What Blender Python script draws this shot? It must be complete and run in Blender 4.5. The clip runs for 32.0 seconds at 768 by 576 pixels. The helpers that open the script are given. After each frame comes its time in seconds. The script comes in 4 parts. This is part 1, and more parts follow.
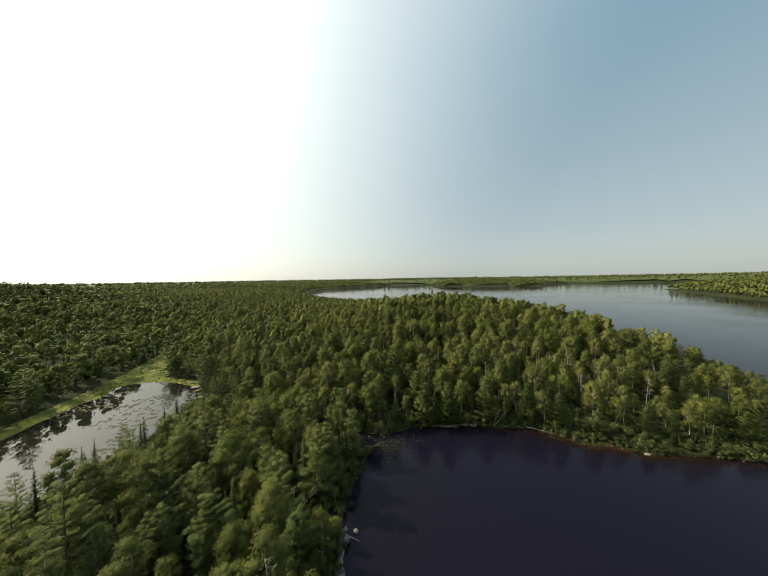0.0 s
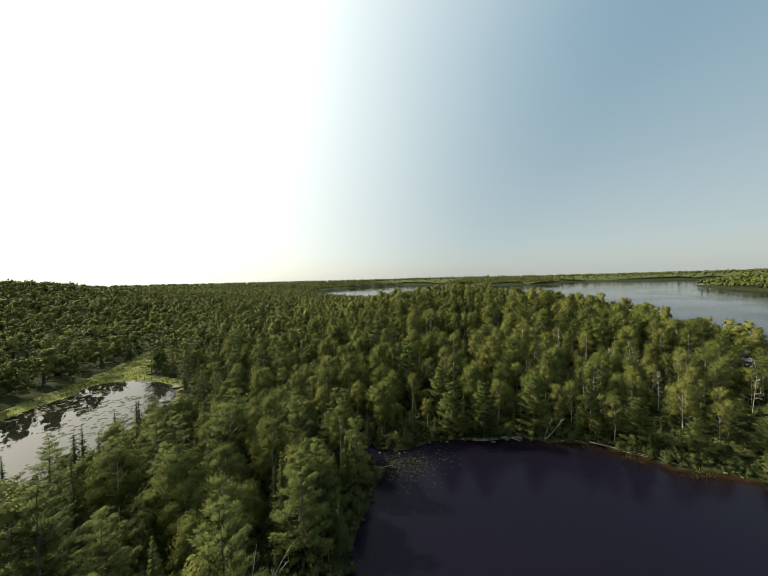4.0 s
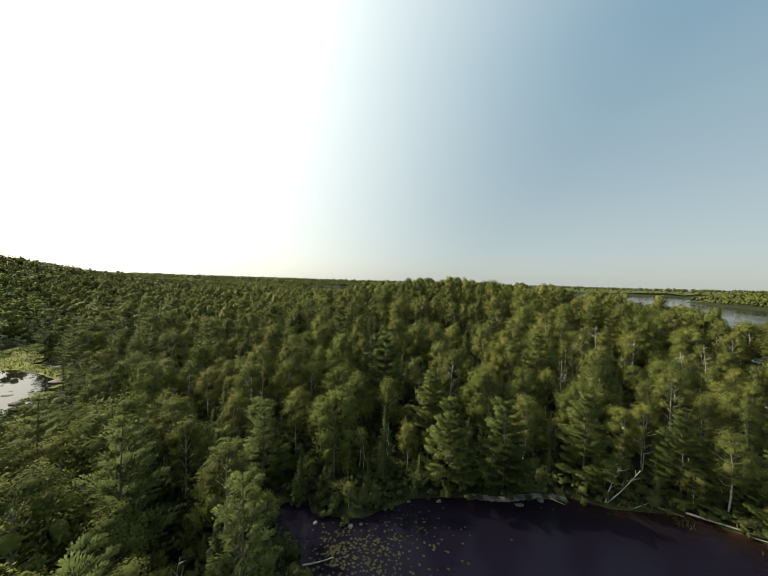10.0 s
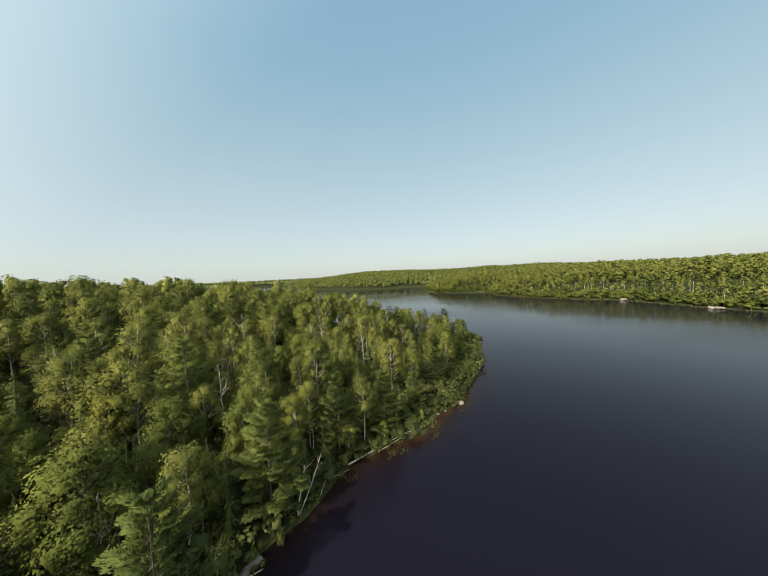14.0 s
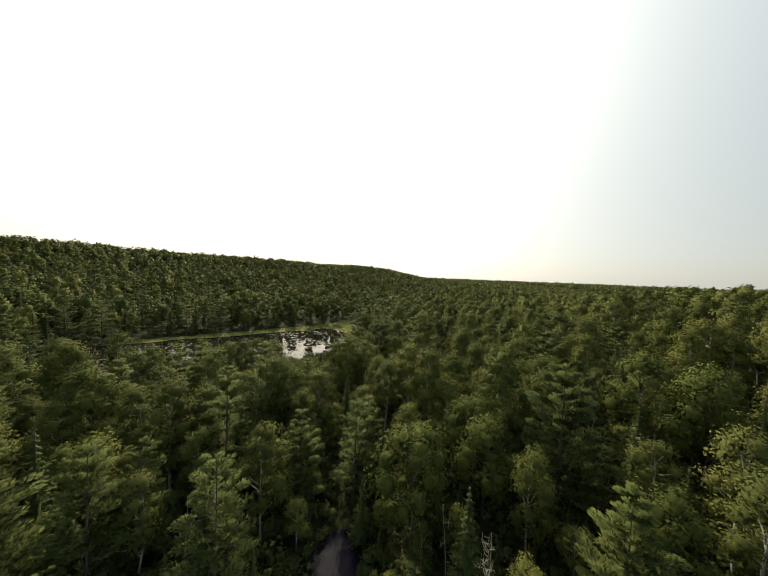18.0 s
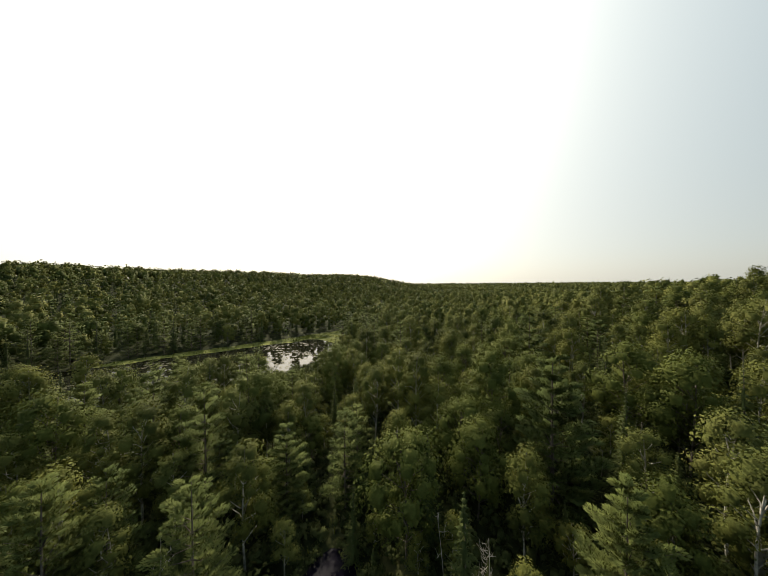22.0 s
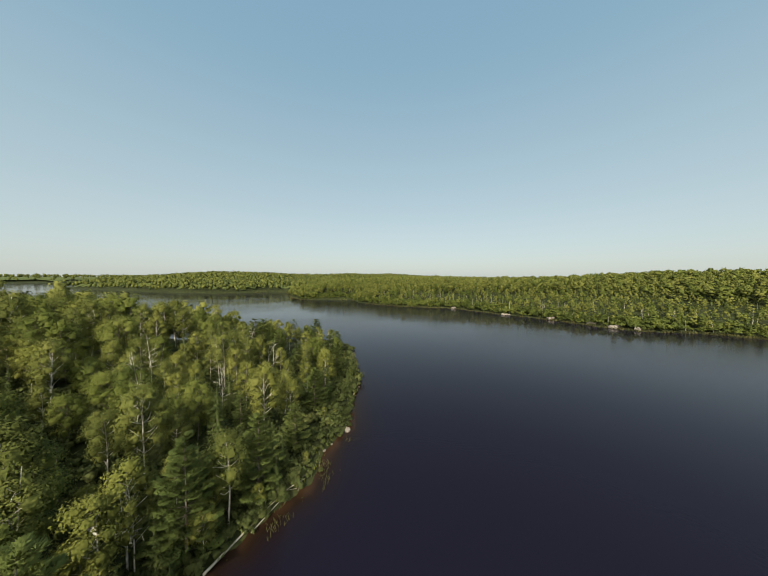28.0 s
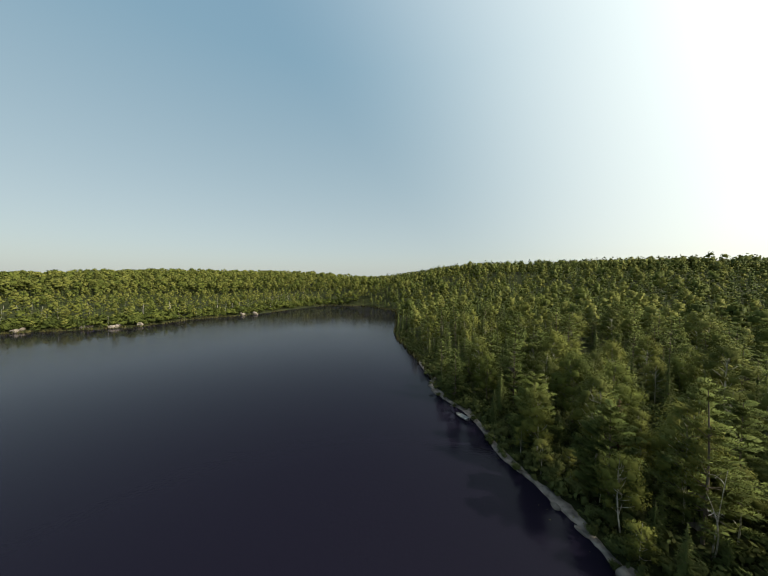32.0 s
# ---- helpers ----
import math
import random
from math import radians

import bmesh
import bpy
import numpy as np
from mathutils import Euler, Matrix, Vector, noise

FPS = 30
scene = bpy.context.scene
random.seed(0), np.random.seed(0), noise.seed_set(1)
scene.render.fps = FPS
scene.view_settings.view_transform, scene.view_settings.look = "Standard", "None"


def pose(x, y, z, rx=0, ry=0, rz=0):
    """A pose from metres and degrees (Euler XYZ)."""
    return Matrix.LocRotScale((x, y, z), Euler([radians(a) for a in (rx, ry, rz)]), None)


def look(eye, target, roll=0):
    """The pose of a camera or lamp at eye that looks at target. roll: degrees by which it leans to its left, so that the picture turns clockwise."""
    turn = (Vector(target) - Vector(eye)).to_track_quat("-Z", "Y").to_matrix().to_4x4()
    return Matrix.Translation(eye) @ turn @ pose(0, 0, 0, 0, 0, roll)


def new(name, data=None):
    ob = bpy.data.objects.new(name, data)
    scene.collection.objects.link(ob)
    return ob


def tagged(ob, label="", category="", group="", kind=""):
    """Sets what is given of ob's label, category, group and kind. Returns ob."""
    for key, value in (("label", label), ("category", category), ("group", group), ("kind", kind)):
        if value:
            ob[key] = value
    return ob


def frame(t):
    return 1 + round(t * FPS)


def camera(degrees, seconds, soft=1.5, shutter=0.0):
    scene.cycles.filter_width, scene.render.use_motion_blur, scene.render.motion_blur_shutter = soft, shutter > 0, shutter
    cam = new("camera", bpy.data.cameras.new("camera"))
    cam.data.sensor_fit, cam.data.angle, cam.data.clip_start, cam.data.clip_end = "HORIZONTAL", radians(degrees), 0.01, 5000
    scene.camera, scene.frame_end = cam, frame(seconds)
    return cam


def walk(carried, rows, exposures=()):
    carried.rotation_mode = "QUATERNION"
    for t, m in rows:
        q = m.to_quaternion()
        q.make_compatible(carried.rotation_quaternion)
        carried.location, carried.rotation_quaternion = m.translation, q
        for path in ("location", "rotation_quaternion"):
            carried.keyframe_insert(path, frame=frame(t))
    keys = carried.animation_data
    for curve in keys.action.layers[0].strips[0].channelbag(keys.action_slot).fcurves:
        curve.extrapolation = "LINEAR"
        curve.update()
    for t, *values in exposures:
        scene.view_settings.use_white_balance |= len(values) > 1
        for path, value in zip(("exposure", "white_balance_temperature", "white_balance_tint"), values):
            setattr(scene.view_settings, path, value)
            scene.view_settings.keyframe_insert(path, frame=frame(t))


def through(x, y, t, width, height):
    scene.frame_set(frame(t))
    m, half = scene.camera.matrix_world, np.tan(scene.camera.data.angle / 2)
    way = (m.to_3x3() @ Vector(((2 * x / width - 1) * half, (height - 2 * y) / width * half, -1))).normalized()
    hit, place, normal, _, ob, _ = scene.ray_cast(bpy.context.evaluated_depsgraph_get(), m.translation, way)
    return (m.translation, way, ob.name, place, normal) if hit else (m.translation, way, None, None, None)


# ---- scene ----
# ---------- camera ----------
cam = camera(108.92, 32.0, soft=1.0)

PATH = [  # seconds, place, yaw to the left of +y, pitch, roll
    (0.0, 6.98, 7.93, 44.71, 2.69, -1.83, -0.90),
    (0.5, 6.51, 10.44, 43.99, 4.87, -1.86, -1.52),
    (1.0, 6.07, 12.83, 43.17, 5.13, -1.87, -1.68),
    (1.5, 5.68, 15.14, 42.22, 4.34, -2.28, -2.05),
    (2.0, 5.45, 17.48, 41.16, 4.85, -2.60, -2.45),
    (2.5, 5.32, 19.66, 40.05, 5.11, -2.10, -2.56),
    (3.0, 5.17, 21.76, 38.96, 4.36, -1.45, -2.21),
    (3.5, 5.12, 24.12, 38.01, 4.46, -1.75, -1.76),
    (5.5, 5.58, 33.88, 34.53, 4.29, -0.79, 0.01),
    (6.0, 5.71, 35.98, 33.75, 3.21, -1.35, 0.72),
    (6.5, 5.90, 38.19, 33.01, 4.95, -0.73, 0.37),
    (7.0, 6.04, 40.43, 32.30, 4.16, -0.22, 0.50),
    (7.5, 6.26, 42.55, 31.65, 3.10, -0.96, 0.38),
    (8.0, 6.50, 44.59, 31.04, 3.51, -1.34, 0.37),
    (8.5, 6.74, 46.74, 30.38, 4.20, -1.19, 0.77),
    (9.0, 7.07, 48.91, 29.67, 4.42, -0.88, 1.43),
    (9.5, 7.26, 51.05, 28.96, 3.40, -0.94, 1.61),
    (10.0, 7.48, 53.25, 28.30, 3.23, -1.05, 1.80),
    (10.5, 7.70, 55.51, 27.70, 1.29, -1.04, 1.51),
    (11.0, 8.06, 57.75, 27.20, 2.63, -1.06, 1.26),
    (11.5, 8.57, 59.78, 26.86, 3.41, -0.99, 1.21),
    (12.0, 9.33, 61.46, 26.69, -6.56, -0.78, 0.96),
    (12.5, 10.06, 63.33, 26.63, -17.10, -0.57, -0.16),
    (13.0, 10.61, 65.33, 26.69, -36.28, -0.89, -1.36),
    (13.5, 11.67, 67.04, 26.46, -59.37, -1.56, -2.31),
    (14.0, 12.85, 68.85, 26.32, -66.09, -2.23, -2.71),
    (14.5, 14.27, 69.97, 26.10, -39.16, 0.03, -3.92),
    (15.0, 15.57, 71.26, 25.97, -3.39, 1.62, -1.19),
    (15.5, 16.75, 72.35, 26.27, 28.75, 0.90, 0.52),
    (17.5, 19.60, 74.41, 27.02, 59.97, -1.73, 1.88),
    (18.0, 19.64, 74.79, 27.15, 59.97, -2.16, 2.53),
    (18.5, 19.58, 75.01, 27.11, 62.34, -2.18, 2.53),
    (19.0, 19.49, 75.27, 26.96, 77.09, -2.61, 2.27),
    (19.5, 19.24, 75.49, 26.82, 93.52, -2.67, 1.79),
    (20.0, 19.36, 75.54, 26.77, 92.98, -2.54, 1.92),
    (20.5, 19.46, 75.54, 26.78, 92.10, -2.01, 1.25),
    (21.0, 19.51, 75.56, 26.80, 91.09, -1.42, 1.16),
    (21.5, 19.47, 75.63, 26.76, 86.08, -1.18, 0.52),
    (22.0, 19.28, 75.55, 26.62, 57.22, -0.50, -0.20),
    (22.5, 18.98, 75.45, 26.46, 36.37, -1.26, -0.10),
    (23.0, 18.97, 75.35, 26.35, 21.76, -1.50, 0.93),
    (23.5, 18.91, 75.31, 26.36, 8.87, -1.14, 0.36),
    (24.0, 18.88, 75.21, 26.60, -5.55, -1.11, 0.07),
    (24.5, 18.83, 75.03, 26.97, -18.36, -1.51, 0.57),
    (25.0, 18.83, 74.87, 27.34, -31.77, -1.64, 0.65),
    (25.5, 18.71, 74.91, 27.48, -43.54, -1.63, 0.97),
    (27.5, 18.83, 75.08, 27.73, -84.71, -1.78, 0.44),
    (28.0, 18.87, 75.10, 27.70, -94.59, -1.76, 0.30),
    (28.5, 18.88, 75.07, 27.56, -107.13, -1.82, 0.06),
    (29.0, 18.65, 75.17, 27.40, -118.07, -1.64, 0.48),
    (29.5, 18.44, 75.37, 27.30, -128.62, -1.58, -0.20),
    (30.0, 18.42, 75.49, 27.23, -140.08, -1.58, -0.04),
    (30.5, 18.47, 75.66, 27.10, -151.53, -1.21, -0.01),
    (31.0, 18.63, 76.01, 26.99, -164.28, -0.51, 0.08),
    (31.5, 18.92, 76.34, 26.94, -175.72, -0.61, 0.25),
    (32.0, 19.27, 76.66, 26.92, -179.65, -1.71, 0.26),
]


def aim(x, y, z, yaw, pitch, roll):
    return (Matrix.Translation((x, y, z)) @ Matrix.Rotation(radians(yaw), 4, "Z") @ Matrix.Rotation(radians(90 + pitch), 4, "X")
            @ Matrix.Rotation(radians(roll), 4, "Z"))


walk(cam, [(row[0], aim(*row[1:])) for row in PATH], exposures=[(0.0, 0.62, 7300, 5), (9.0, 0.66, 7300, 5), (13.0, 0.84, 7300, 5), (14.0, 1.00, 7300, 5), (15.0, 0.76, 7300, 5), (17.5, 0.44, 7500, 8), (21.5, 0.44, 7500, 8), (24.0, 0.62, 7300, 5), (25.0, 0.72, 7300, 5), (28.0, 0.84, 7300, 5), (31.0, 0.84, 7300, 5), (32.0, 0.72, 7300, 5)])

# ---------- sky, sun ----------
SUN_TURN, SUN_HIGH = 75.0, 38.0      # degrees to the left of +y, and above the horizon
world = bpy.data.worlds.new("sky")
scene.world = world
world.use_nodes = True
wn = world.node_tree.nodes
sky = wn.new("ShaderNodeTexSky")
sky.sky_type = "NISHITA"
sky.sun_disc = False
sky.sun_elevation, sky.sun_rotation = radians(SUN_HIGH), radians(-SUN_TURN)
sky.altitude, sky.air_density, sky.dust_density, sky.ozone_density = 400.0, 1.0, 3.2, 0.5
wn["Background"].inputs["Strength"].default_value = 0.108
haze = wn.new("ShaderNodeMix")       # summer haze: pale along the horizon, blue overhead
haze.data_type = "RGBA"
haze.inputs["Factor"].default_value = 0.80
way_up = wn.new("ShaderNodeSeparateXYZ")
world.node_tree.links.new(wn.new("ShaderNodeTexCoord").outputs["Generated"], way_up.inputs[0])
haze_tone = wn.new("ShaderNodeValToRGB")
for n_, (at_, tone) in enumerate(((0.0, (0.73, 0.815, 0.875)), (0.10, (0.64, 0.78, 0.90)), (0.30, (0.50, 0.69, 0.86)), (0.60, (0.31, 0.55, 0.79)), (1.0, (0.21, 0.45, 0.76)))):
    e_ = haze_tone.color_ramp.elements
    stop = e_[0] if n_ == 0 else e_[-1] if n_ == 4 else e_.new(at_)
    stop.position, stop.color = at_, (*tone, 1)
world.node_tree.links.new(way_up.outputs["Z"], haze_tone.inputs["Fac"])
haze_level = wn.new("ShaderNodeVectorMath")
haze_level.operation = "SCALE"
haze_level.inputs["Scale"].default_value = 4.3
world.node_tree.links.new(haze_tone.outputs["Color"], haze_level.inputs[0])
# the wide pale glow that haze makes round the sun
sunward = wn.new("ShaderNodeVectorMath")
sunward.operation = "DOT_PRODUCT"
world.node_tree.links.new(wn.new("ShaderNodeTexCoord").outputs["Generated"], sunward.inputs[0])
sunward.inputs[1].default_value = (-math.sin(radians(SUN_TURN)) * math.cos(radians(SUN_HIGH)), math.cos(radians(SUN_TURN)) * math.cos(radians(SUN_HIGH)), math.sin(radians(SUN_HIGH)))
above = wn.new("ShaderNodeMath")
above.operation = "MAXIMUM"
world.node_tree.links.new(sunward.outputs["Value"], above.inputs[0])
above.inputs[1].default_value = 0.0
glow = wn.new("ShaderNodeMath")
glow.operation = "POWER"
world.node_tree.links.new(above.outputs[0], glow.inputs[0])
glow.inputs[1].default_value = 1.75
glow_tone = wn.new("ShaderNodeVectorMath")
glow_tone.operation = "SCALE"
glow_tone.inputs[0].default_value = (8.7, 8.4, 7.7)
world.node_tree.links.new(glow.outputs[0], glow_tone.inputs["Scale"])
# and the bright ring close to it
ring_ = wn.new("ShaderNodeMath")
ring_.operation = "POWER"
world.node_tree.links.new(above.outputs[0], ring_.inputs[0])
ring_.inputs[1].default_value = 11.0
ring_tone = wn.new("ShaderNodeVectorMath")
ring_tone.operation = "SCALE"
ring_tone.inputs[0].default_value = (24.0, 22.5, 20.0)
world.node_tree.links.new(ring_.outputs[0], ring_tone.inputs["Scale"])
both = wn.new("ShaderNodeVectorMath")
world.node_tree.links.new(glow_tone.outputs[0], both.inputs[0])
world.node_tree.links.new(ring_tone.outputs[0], both.inputs[1])
haze_sum = wn.new("ShaderNodeVectorMath")
world.node_tree.links.new(haze_level.outputs[0], haze_sum.inputs[0])
world.node_tree.links.new(both.outputs[0], haze_sum.inputs[1])
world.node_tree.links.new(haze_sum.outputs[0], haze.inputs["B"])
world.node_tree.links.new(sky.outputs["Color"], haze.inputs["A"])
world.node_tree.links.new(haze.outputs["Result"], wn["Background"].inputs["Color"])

sun_light = bpy.data.lights.new("sun", "SUN")
sun_light.energy, sun_light.angle, sun_light.color = 3.0, radians(0.6), (1.0, 0.95, 0.83)
sun = new("sun", sun_light)
sun_way = Vector((-math.sin(radians(SUN_TURN)) * math.cos(radians(SUN_HIGH)),
                  math.cos(radians(SUN_TURN)) * math.cos(radians(SUN_HIGH)), math.sin(radians(SUN_HIGH))))
sun.matrix_world = look(sun_way * 500, (0, 0, 0))


# ---------- materials ----------
def material(name, rough=0.7, spec=0.3):
    m = bpy.data.materials.new(name)
    m.use_nodes = True
    b = m.node_tree.nodes["Principled BSDF"]
    b.inputs["Roughness"].default_value = rough
    b.inputs["Specular IOR Level"].default_value = spec
    return m, m.node_tree.nodes, m.node_tree.links, b


def ramp(nodes, stops):
    r = nodes.new("ShaderNodeValToRGB")
    r.color_ramp.elements[0].position, r.color_ramp.elements[0].color = stops[0][0], (*stops[0][1], 1)
    r.color_ramp.elements[1].position, r.color_ramp.elements[1].color = stops[-1][0], (*stops[-1][1], 1)
    for p, c in stops[1:-1]:
        r.color_ramp.elements.new(p).color = (*c, 1)
    return r


def noise_at(nodes, links, scale, detail=3.0, source="Position", squash=None):
    n = nodes.new("ShaderNodeTexNoise")
    n.inputs["Scale"].default_value, n.inputs["Detail"].default_value = scale, detail
    if source == "Position":
        out = nodes.new("ShaderNodeNewGeometry").outputs["Position"]
    else:
        out = nodes.new("ShaderNodeTexCoord").outputs["Object"]
    if squash:
        mp = nodes.new("ShaderNodeMapping")
        mp.inputs["Scale"].default_value = squash
        links.new(out, mp.inputs["Vector"])
        out = mp.outputs["Vector"]
    links.new(out, n.inputs["Vector"])
    return n


def foliage(name, dark, mid, light, through=0.20, rough=0.75):
    """Leaves: a tint for each tree and stand, another for each clump, and light that passes through."""
    m, nodes, links, b = material(name, rough, 0.08)
    stand = noise_at(nodes, links, 0.16, 2.0)
    isl = nodes.new("ShaderNodeNewGeometry")
    obj = nodes.new("ShaderNodeObjectInfo")
    a = nodes.new("ShaderNodeMath")
    a.operation = "MULTIPLY_ADD"
    links.new(isl.outputs["Random Per Island"], a.inputs[0])
    a.inputs[1].default_value = 0.15
    links.new(stand.outputs["Fac"], a.inputs[2])
    a2 = nodes.new("ShaderNodeMath")
    a2.operation = "MULTIPLY_ADD"
    links.new(obj.outputs["Random"], a2.inputs[0])
    a2.inputs[1].default_value = 0.30
    links.new(a.outputs[0], a2.inputs[2])
    r = ramp(nodes, [(0.44, dark), (0.74, mid), (1.0, light)])
    links.new(a2.outputs[0], r.inputs["Fac"])
    links.new(r.outputs["Color"], b.inputs["Base Color"])
    t = nodes.new("ShaderNodeBsdfTranslucent")
    links.new(r.outputs["Color"], t.inputs["Color"])
    mix = nodes.new("ShaderNodeMixShader")
    mix.inputs["Fac"].default_value = through
    links.new(b.outputs[0], mix.inputs[1])
    links.new(t.outputs[0], mix.inputs[2])
    links.new(mix.outputs[0], nodes["Material Output"].inputs["Surface"])
    return m


def plain(name, dark, light, scale, rough=0.8, bump=0.0, spec=0.2, squash=None, source="Position"):
    m, nodes, links, b = material(name, rough, spec)
    n = noise_at(nodes, links, scale, 6.0, source, squash)
    r = ramp(nodes, [(0.32, dark), (0.68, light)])
    links.new(n.outputs["Fac"], r.inputs["Fac"])
    links.new(r.outputs["Color"], b.inputs["Base Color"])
    if bump:
        bp = nodes.new("ShaderNodeBump")
        bp.inputs["Strength"].default_value, bp.inputs["Distance"].default_value = 0.6, bump
        links.new(n.outputs["Fac"], bp.inputs["Height"])
        links.new(bp.outputs[0], b.inputs["Normal"])
    return m


LEAF = {
    "birch": foliage("birch_leaves", (0.059, 0.067, 0.018), (0.126, 0.133, 0.030), (0.174, 0.173, 0.049)),
    "aspen": foliage("aspen_leaves", (0.054, 0.063, 0.017), (0.108, 0.119, 0.030), (0.155, 0.157, 0.044)),
    "maple": foliage("maple_leaves", (0.042, 0.055, 0.014), (0.093, 0.109, 0.024), (0.136, 0.147, 0.037)),
    "pine": foliage("pine_needles", (0.045, 0.063, 0.018), (0.089, 0.112, 0.031), (0.127, 0.146, 0.043), 0.16),
    "spruce": foliage("spruce_needles", (0.039, 0.052, 0.017), (0.070, 0.087, 0.027), (0.103, 0.118, 0.037), 0.14),
    "shrub": foliage("shrub_leaves", (0.033, 0.042, 0.014), (0.068, 0.081, 0.026), (0.098, 0.105, 0.036)),
    "russet": foliage("russet_leaves", (0.065, 0.042, 0.021), (0.105, 0.070, 0.034), (0.136, 0.099, 0.053)),
}
BARK = plain("grey_bark", (0.07, 0.055, 0.045), (0.16, 0.135, 0.11), 3.0, 0.9, 0.02, squash=(1, 1, 0.25))
PALE_BARK = plain("pale_birch_bark", (0.20, 0.18, 0.15), (0.52, 0.49, 0.43), 1.8, 0.7, 0.01, squash=(1, 1, 1.6))
BLEACHED = plain("bleached_wood", (0.20, 0.175, 0.14), (0.42, 0.385, 0.33), 2.5, 0.8, 0.02, squash=(1, 1, 0.3))
ROCK = plain("shore_granite", (0.045, 0.040, 0.036), (0.135, 0.122, 0.110), 1.3, 0.85, 0.05)
LEDGE_ROCK = plain("ledge_granite", (0.065, 0.056, 0.050), (0.19, 0.168, 0.15), 1.1, 0.85, 0.06)
PALE_ROCK = plain("pale_granite", (0.11, 0.094, 0.080), (0.25, 0.215, 0.182), 0.5, 0.85, 0.08)

# forest floor, mud at the waterline, lake bed
GROUND, gn, gl, gb = material("forest_floor", 0.95, 0.1)
g1 = noise_at(gn, gl, 0.35, 6.0)
g2 = noise_at(gn, gl, 3.5, 4.0)
gr = ramp(gn, [(0.30, (0.012, 0.015, 0.006)), (0.55, (0.028, 0.034, 0.012)), (0.72, (0.050, 0.052, 0.020))])
gm = gn.new("ShaderNodeMath")
gm.operation = "MULTIPLY_ADD"
gl.new(g2.outputs["Fac"], gm.inputs[0])
gm.inputs[1].default_value = 0.25
gl.new(g1.outputs["Fac"], gm.inputs[2])
ga = gn.new("ShaderNodeMath")
ga.operation = "SUBTRACT"
gl.new(gm.outputs[0], ga.inputs[0])
ga.inputs[1].default_value = 0.12
gl.new(ga.outputs[0], gr.inputs["Fac"])
gl.new(gr.outputs["Color"], gb.inputs["Base Color"])

WATER, wn2, wl, wb = material("lake_water", 0.07, 0.13)
wb.inputs["IOR"].default_value = 1.33
w0 = noise_at(wn2, wl, 0.012, 2.0)
w1 = noise_at(wn2, wl, 2.0, 3.0)
w2 = noise_at(wn2, wl, 4.5, 2.0)
calm = ramp(wn2, [(0.40, (0.14, 0.14, 0.14)), (0.62, (0.55, 0.55, 0.55))])
wl.new(w0.outputs["Fac"], calm.inputs["Fac"])
wbp = wn2.new("ShaderNodeBump")
wbp.inputs["Distance"].default_value = 0.07
wl.new(calm.outputs["Color"], wbp.inputs["Strength"])
wbp2 = wn2.new("ShaderNodeBump")
wbp2.inputs["Strength"].default_value, wbp2.inputs["Distance"].default_value = 0.25, 0.008
wl.new(w1.outputs["Fac"], wbp.inputs["Height"])
wl.new(w2.outputs["Fac"], wbp2.inputs["Height"])
wl.new(wbp.outputs[0], wbp2.inputs["Normal"])
wl.new(wbp2.outputs[0], wb.inputs["Normal"])
# peat-brown water over a pale bed in the shallows, nearly black where it is deep
wdeep = wn2.new("ShaderNodeAttribute")
wdeep.attribute_name = "shallow"
wtone = ramp(wn2, [(0.0, (0.0066, 0.0058, 0.0120)), (0.55, (0.012, 0.007, 0.005)), (1.0, (0.040, 0.021, 0.010))])
wl.new(wdeep.outputs["Fac"], wtone.inputs["Fac"])
wl.new(wtone.outputs["Color"], wb.inputs["Base Color"])

POND, pn, pl, pb = material("pond_water", 0.03, 0.5)
pb.inputs["Base Color"].default_value = (0.014, 0.014, 0.010, 1)
pb.inputs["IOR"].default_value = 1.33
MARSH = plain("marsh_grass", (0.058, 0.070, 0.015), (0.165, 0.175, 0.030), 0.22, 0.9, 0.05)

# ---------- the plan: lake, pond, ground ----------
LAKE = [(-2, 84.5), (3, 84.5), (9, 88), (18, 90), (22, 89.5), (30, 90), (40, 89.3), (45, 89.3), (55, 83), (62, 81.5), (69, 78.5),
        (82, 77), (96, 75.5), (103, 77), (116, 78), (129, 78.5), (138, 93), (143, 120), (146, 150), (142, 182), (136, 220),
        (124, 268), (100, 322), (55, 372), (-25, 425), (-100, 500), (-200, 650), (-290, 830), (-340, 1100), (-300, 1500),
        (0, 1900), (250, 1950), (230, 1450), (420, 1400), (700, 1300), (760, 1600), (1100, 1750), (1500, 1700), (1700, 1500),
        (1300, 1150), (1000, 980), (800, 860), (690, 640), (600, 480), (550, 345), (610, 262), (595, 228), (430, 178)]
LAKE += [(392, 157), (395, 130), (389, 90), (344, 83), (297, 36), (276, -12), (228, -36), (197, -57), (170, -67), (155, -76),
         (149, -104), (122, -125), (113, -142), (92, -183), (78, -208), (36, -201), (10, -160), (12, -90), (15, -65), (12, -34),
         (8, -14), (6, 3), (8, 8), (6, 15), (3, 21), (1.5, 27), (0.5, 35), (-1, 41), (-2, 47), (-2.3, 52), (-4, 57), (-3, 61),
         (-3, 67), (-2.5, 70), (-1.5, 74), (0.5, 78), (-1, 80), (-4, 82), (-6, 85), (-5, 86.2)]
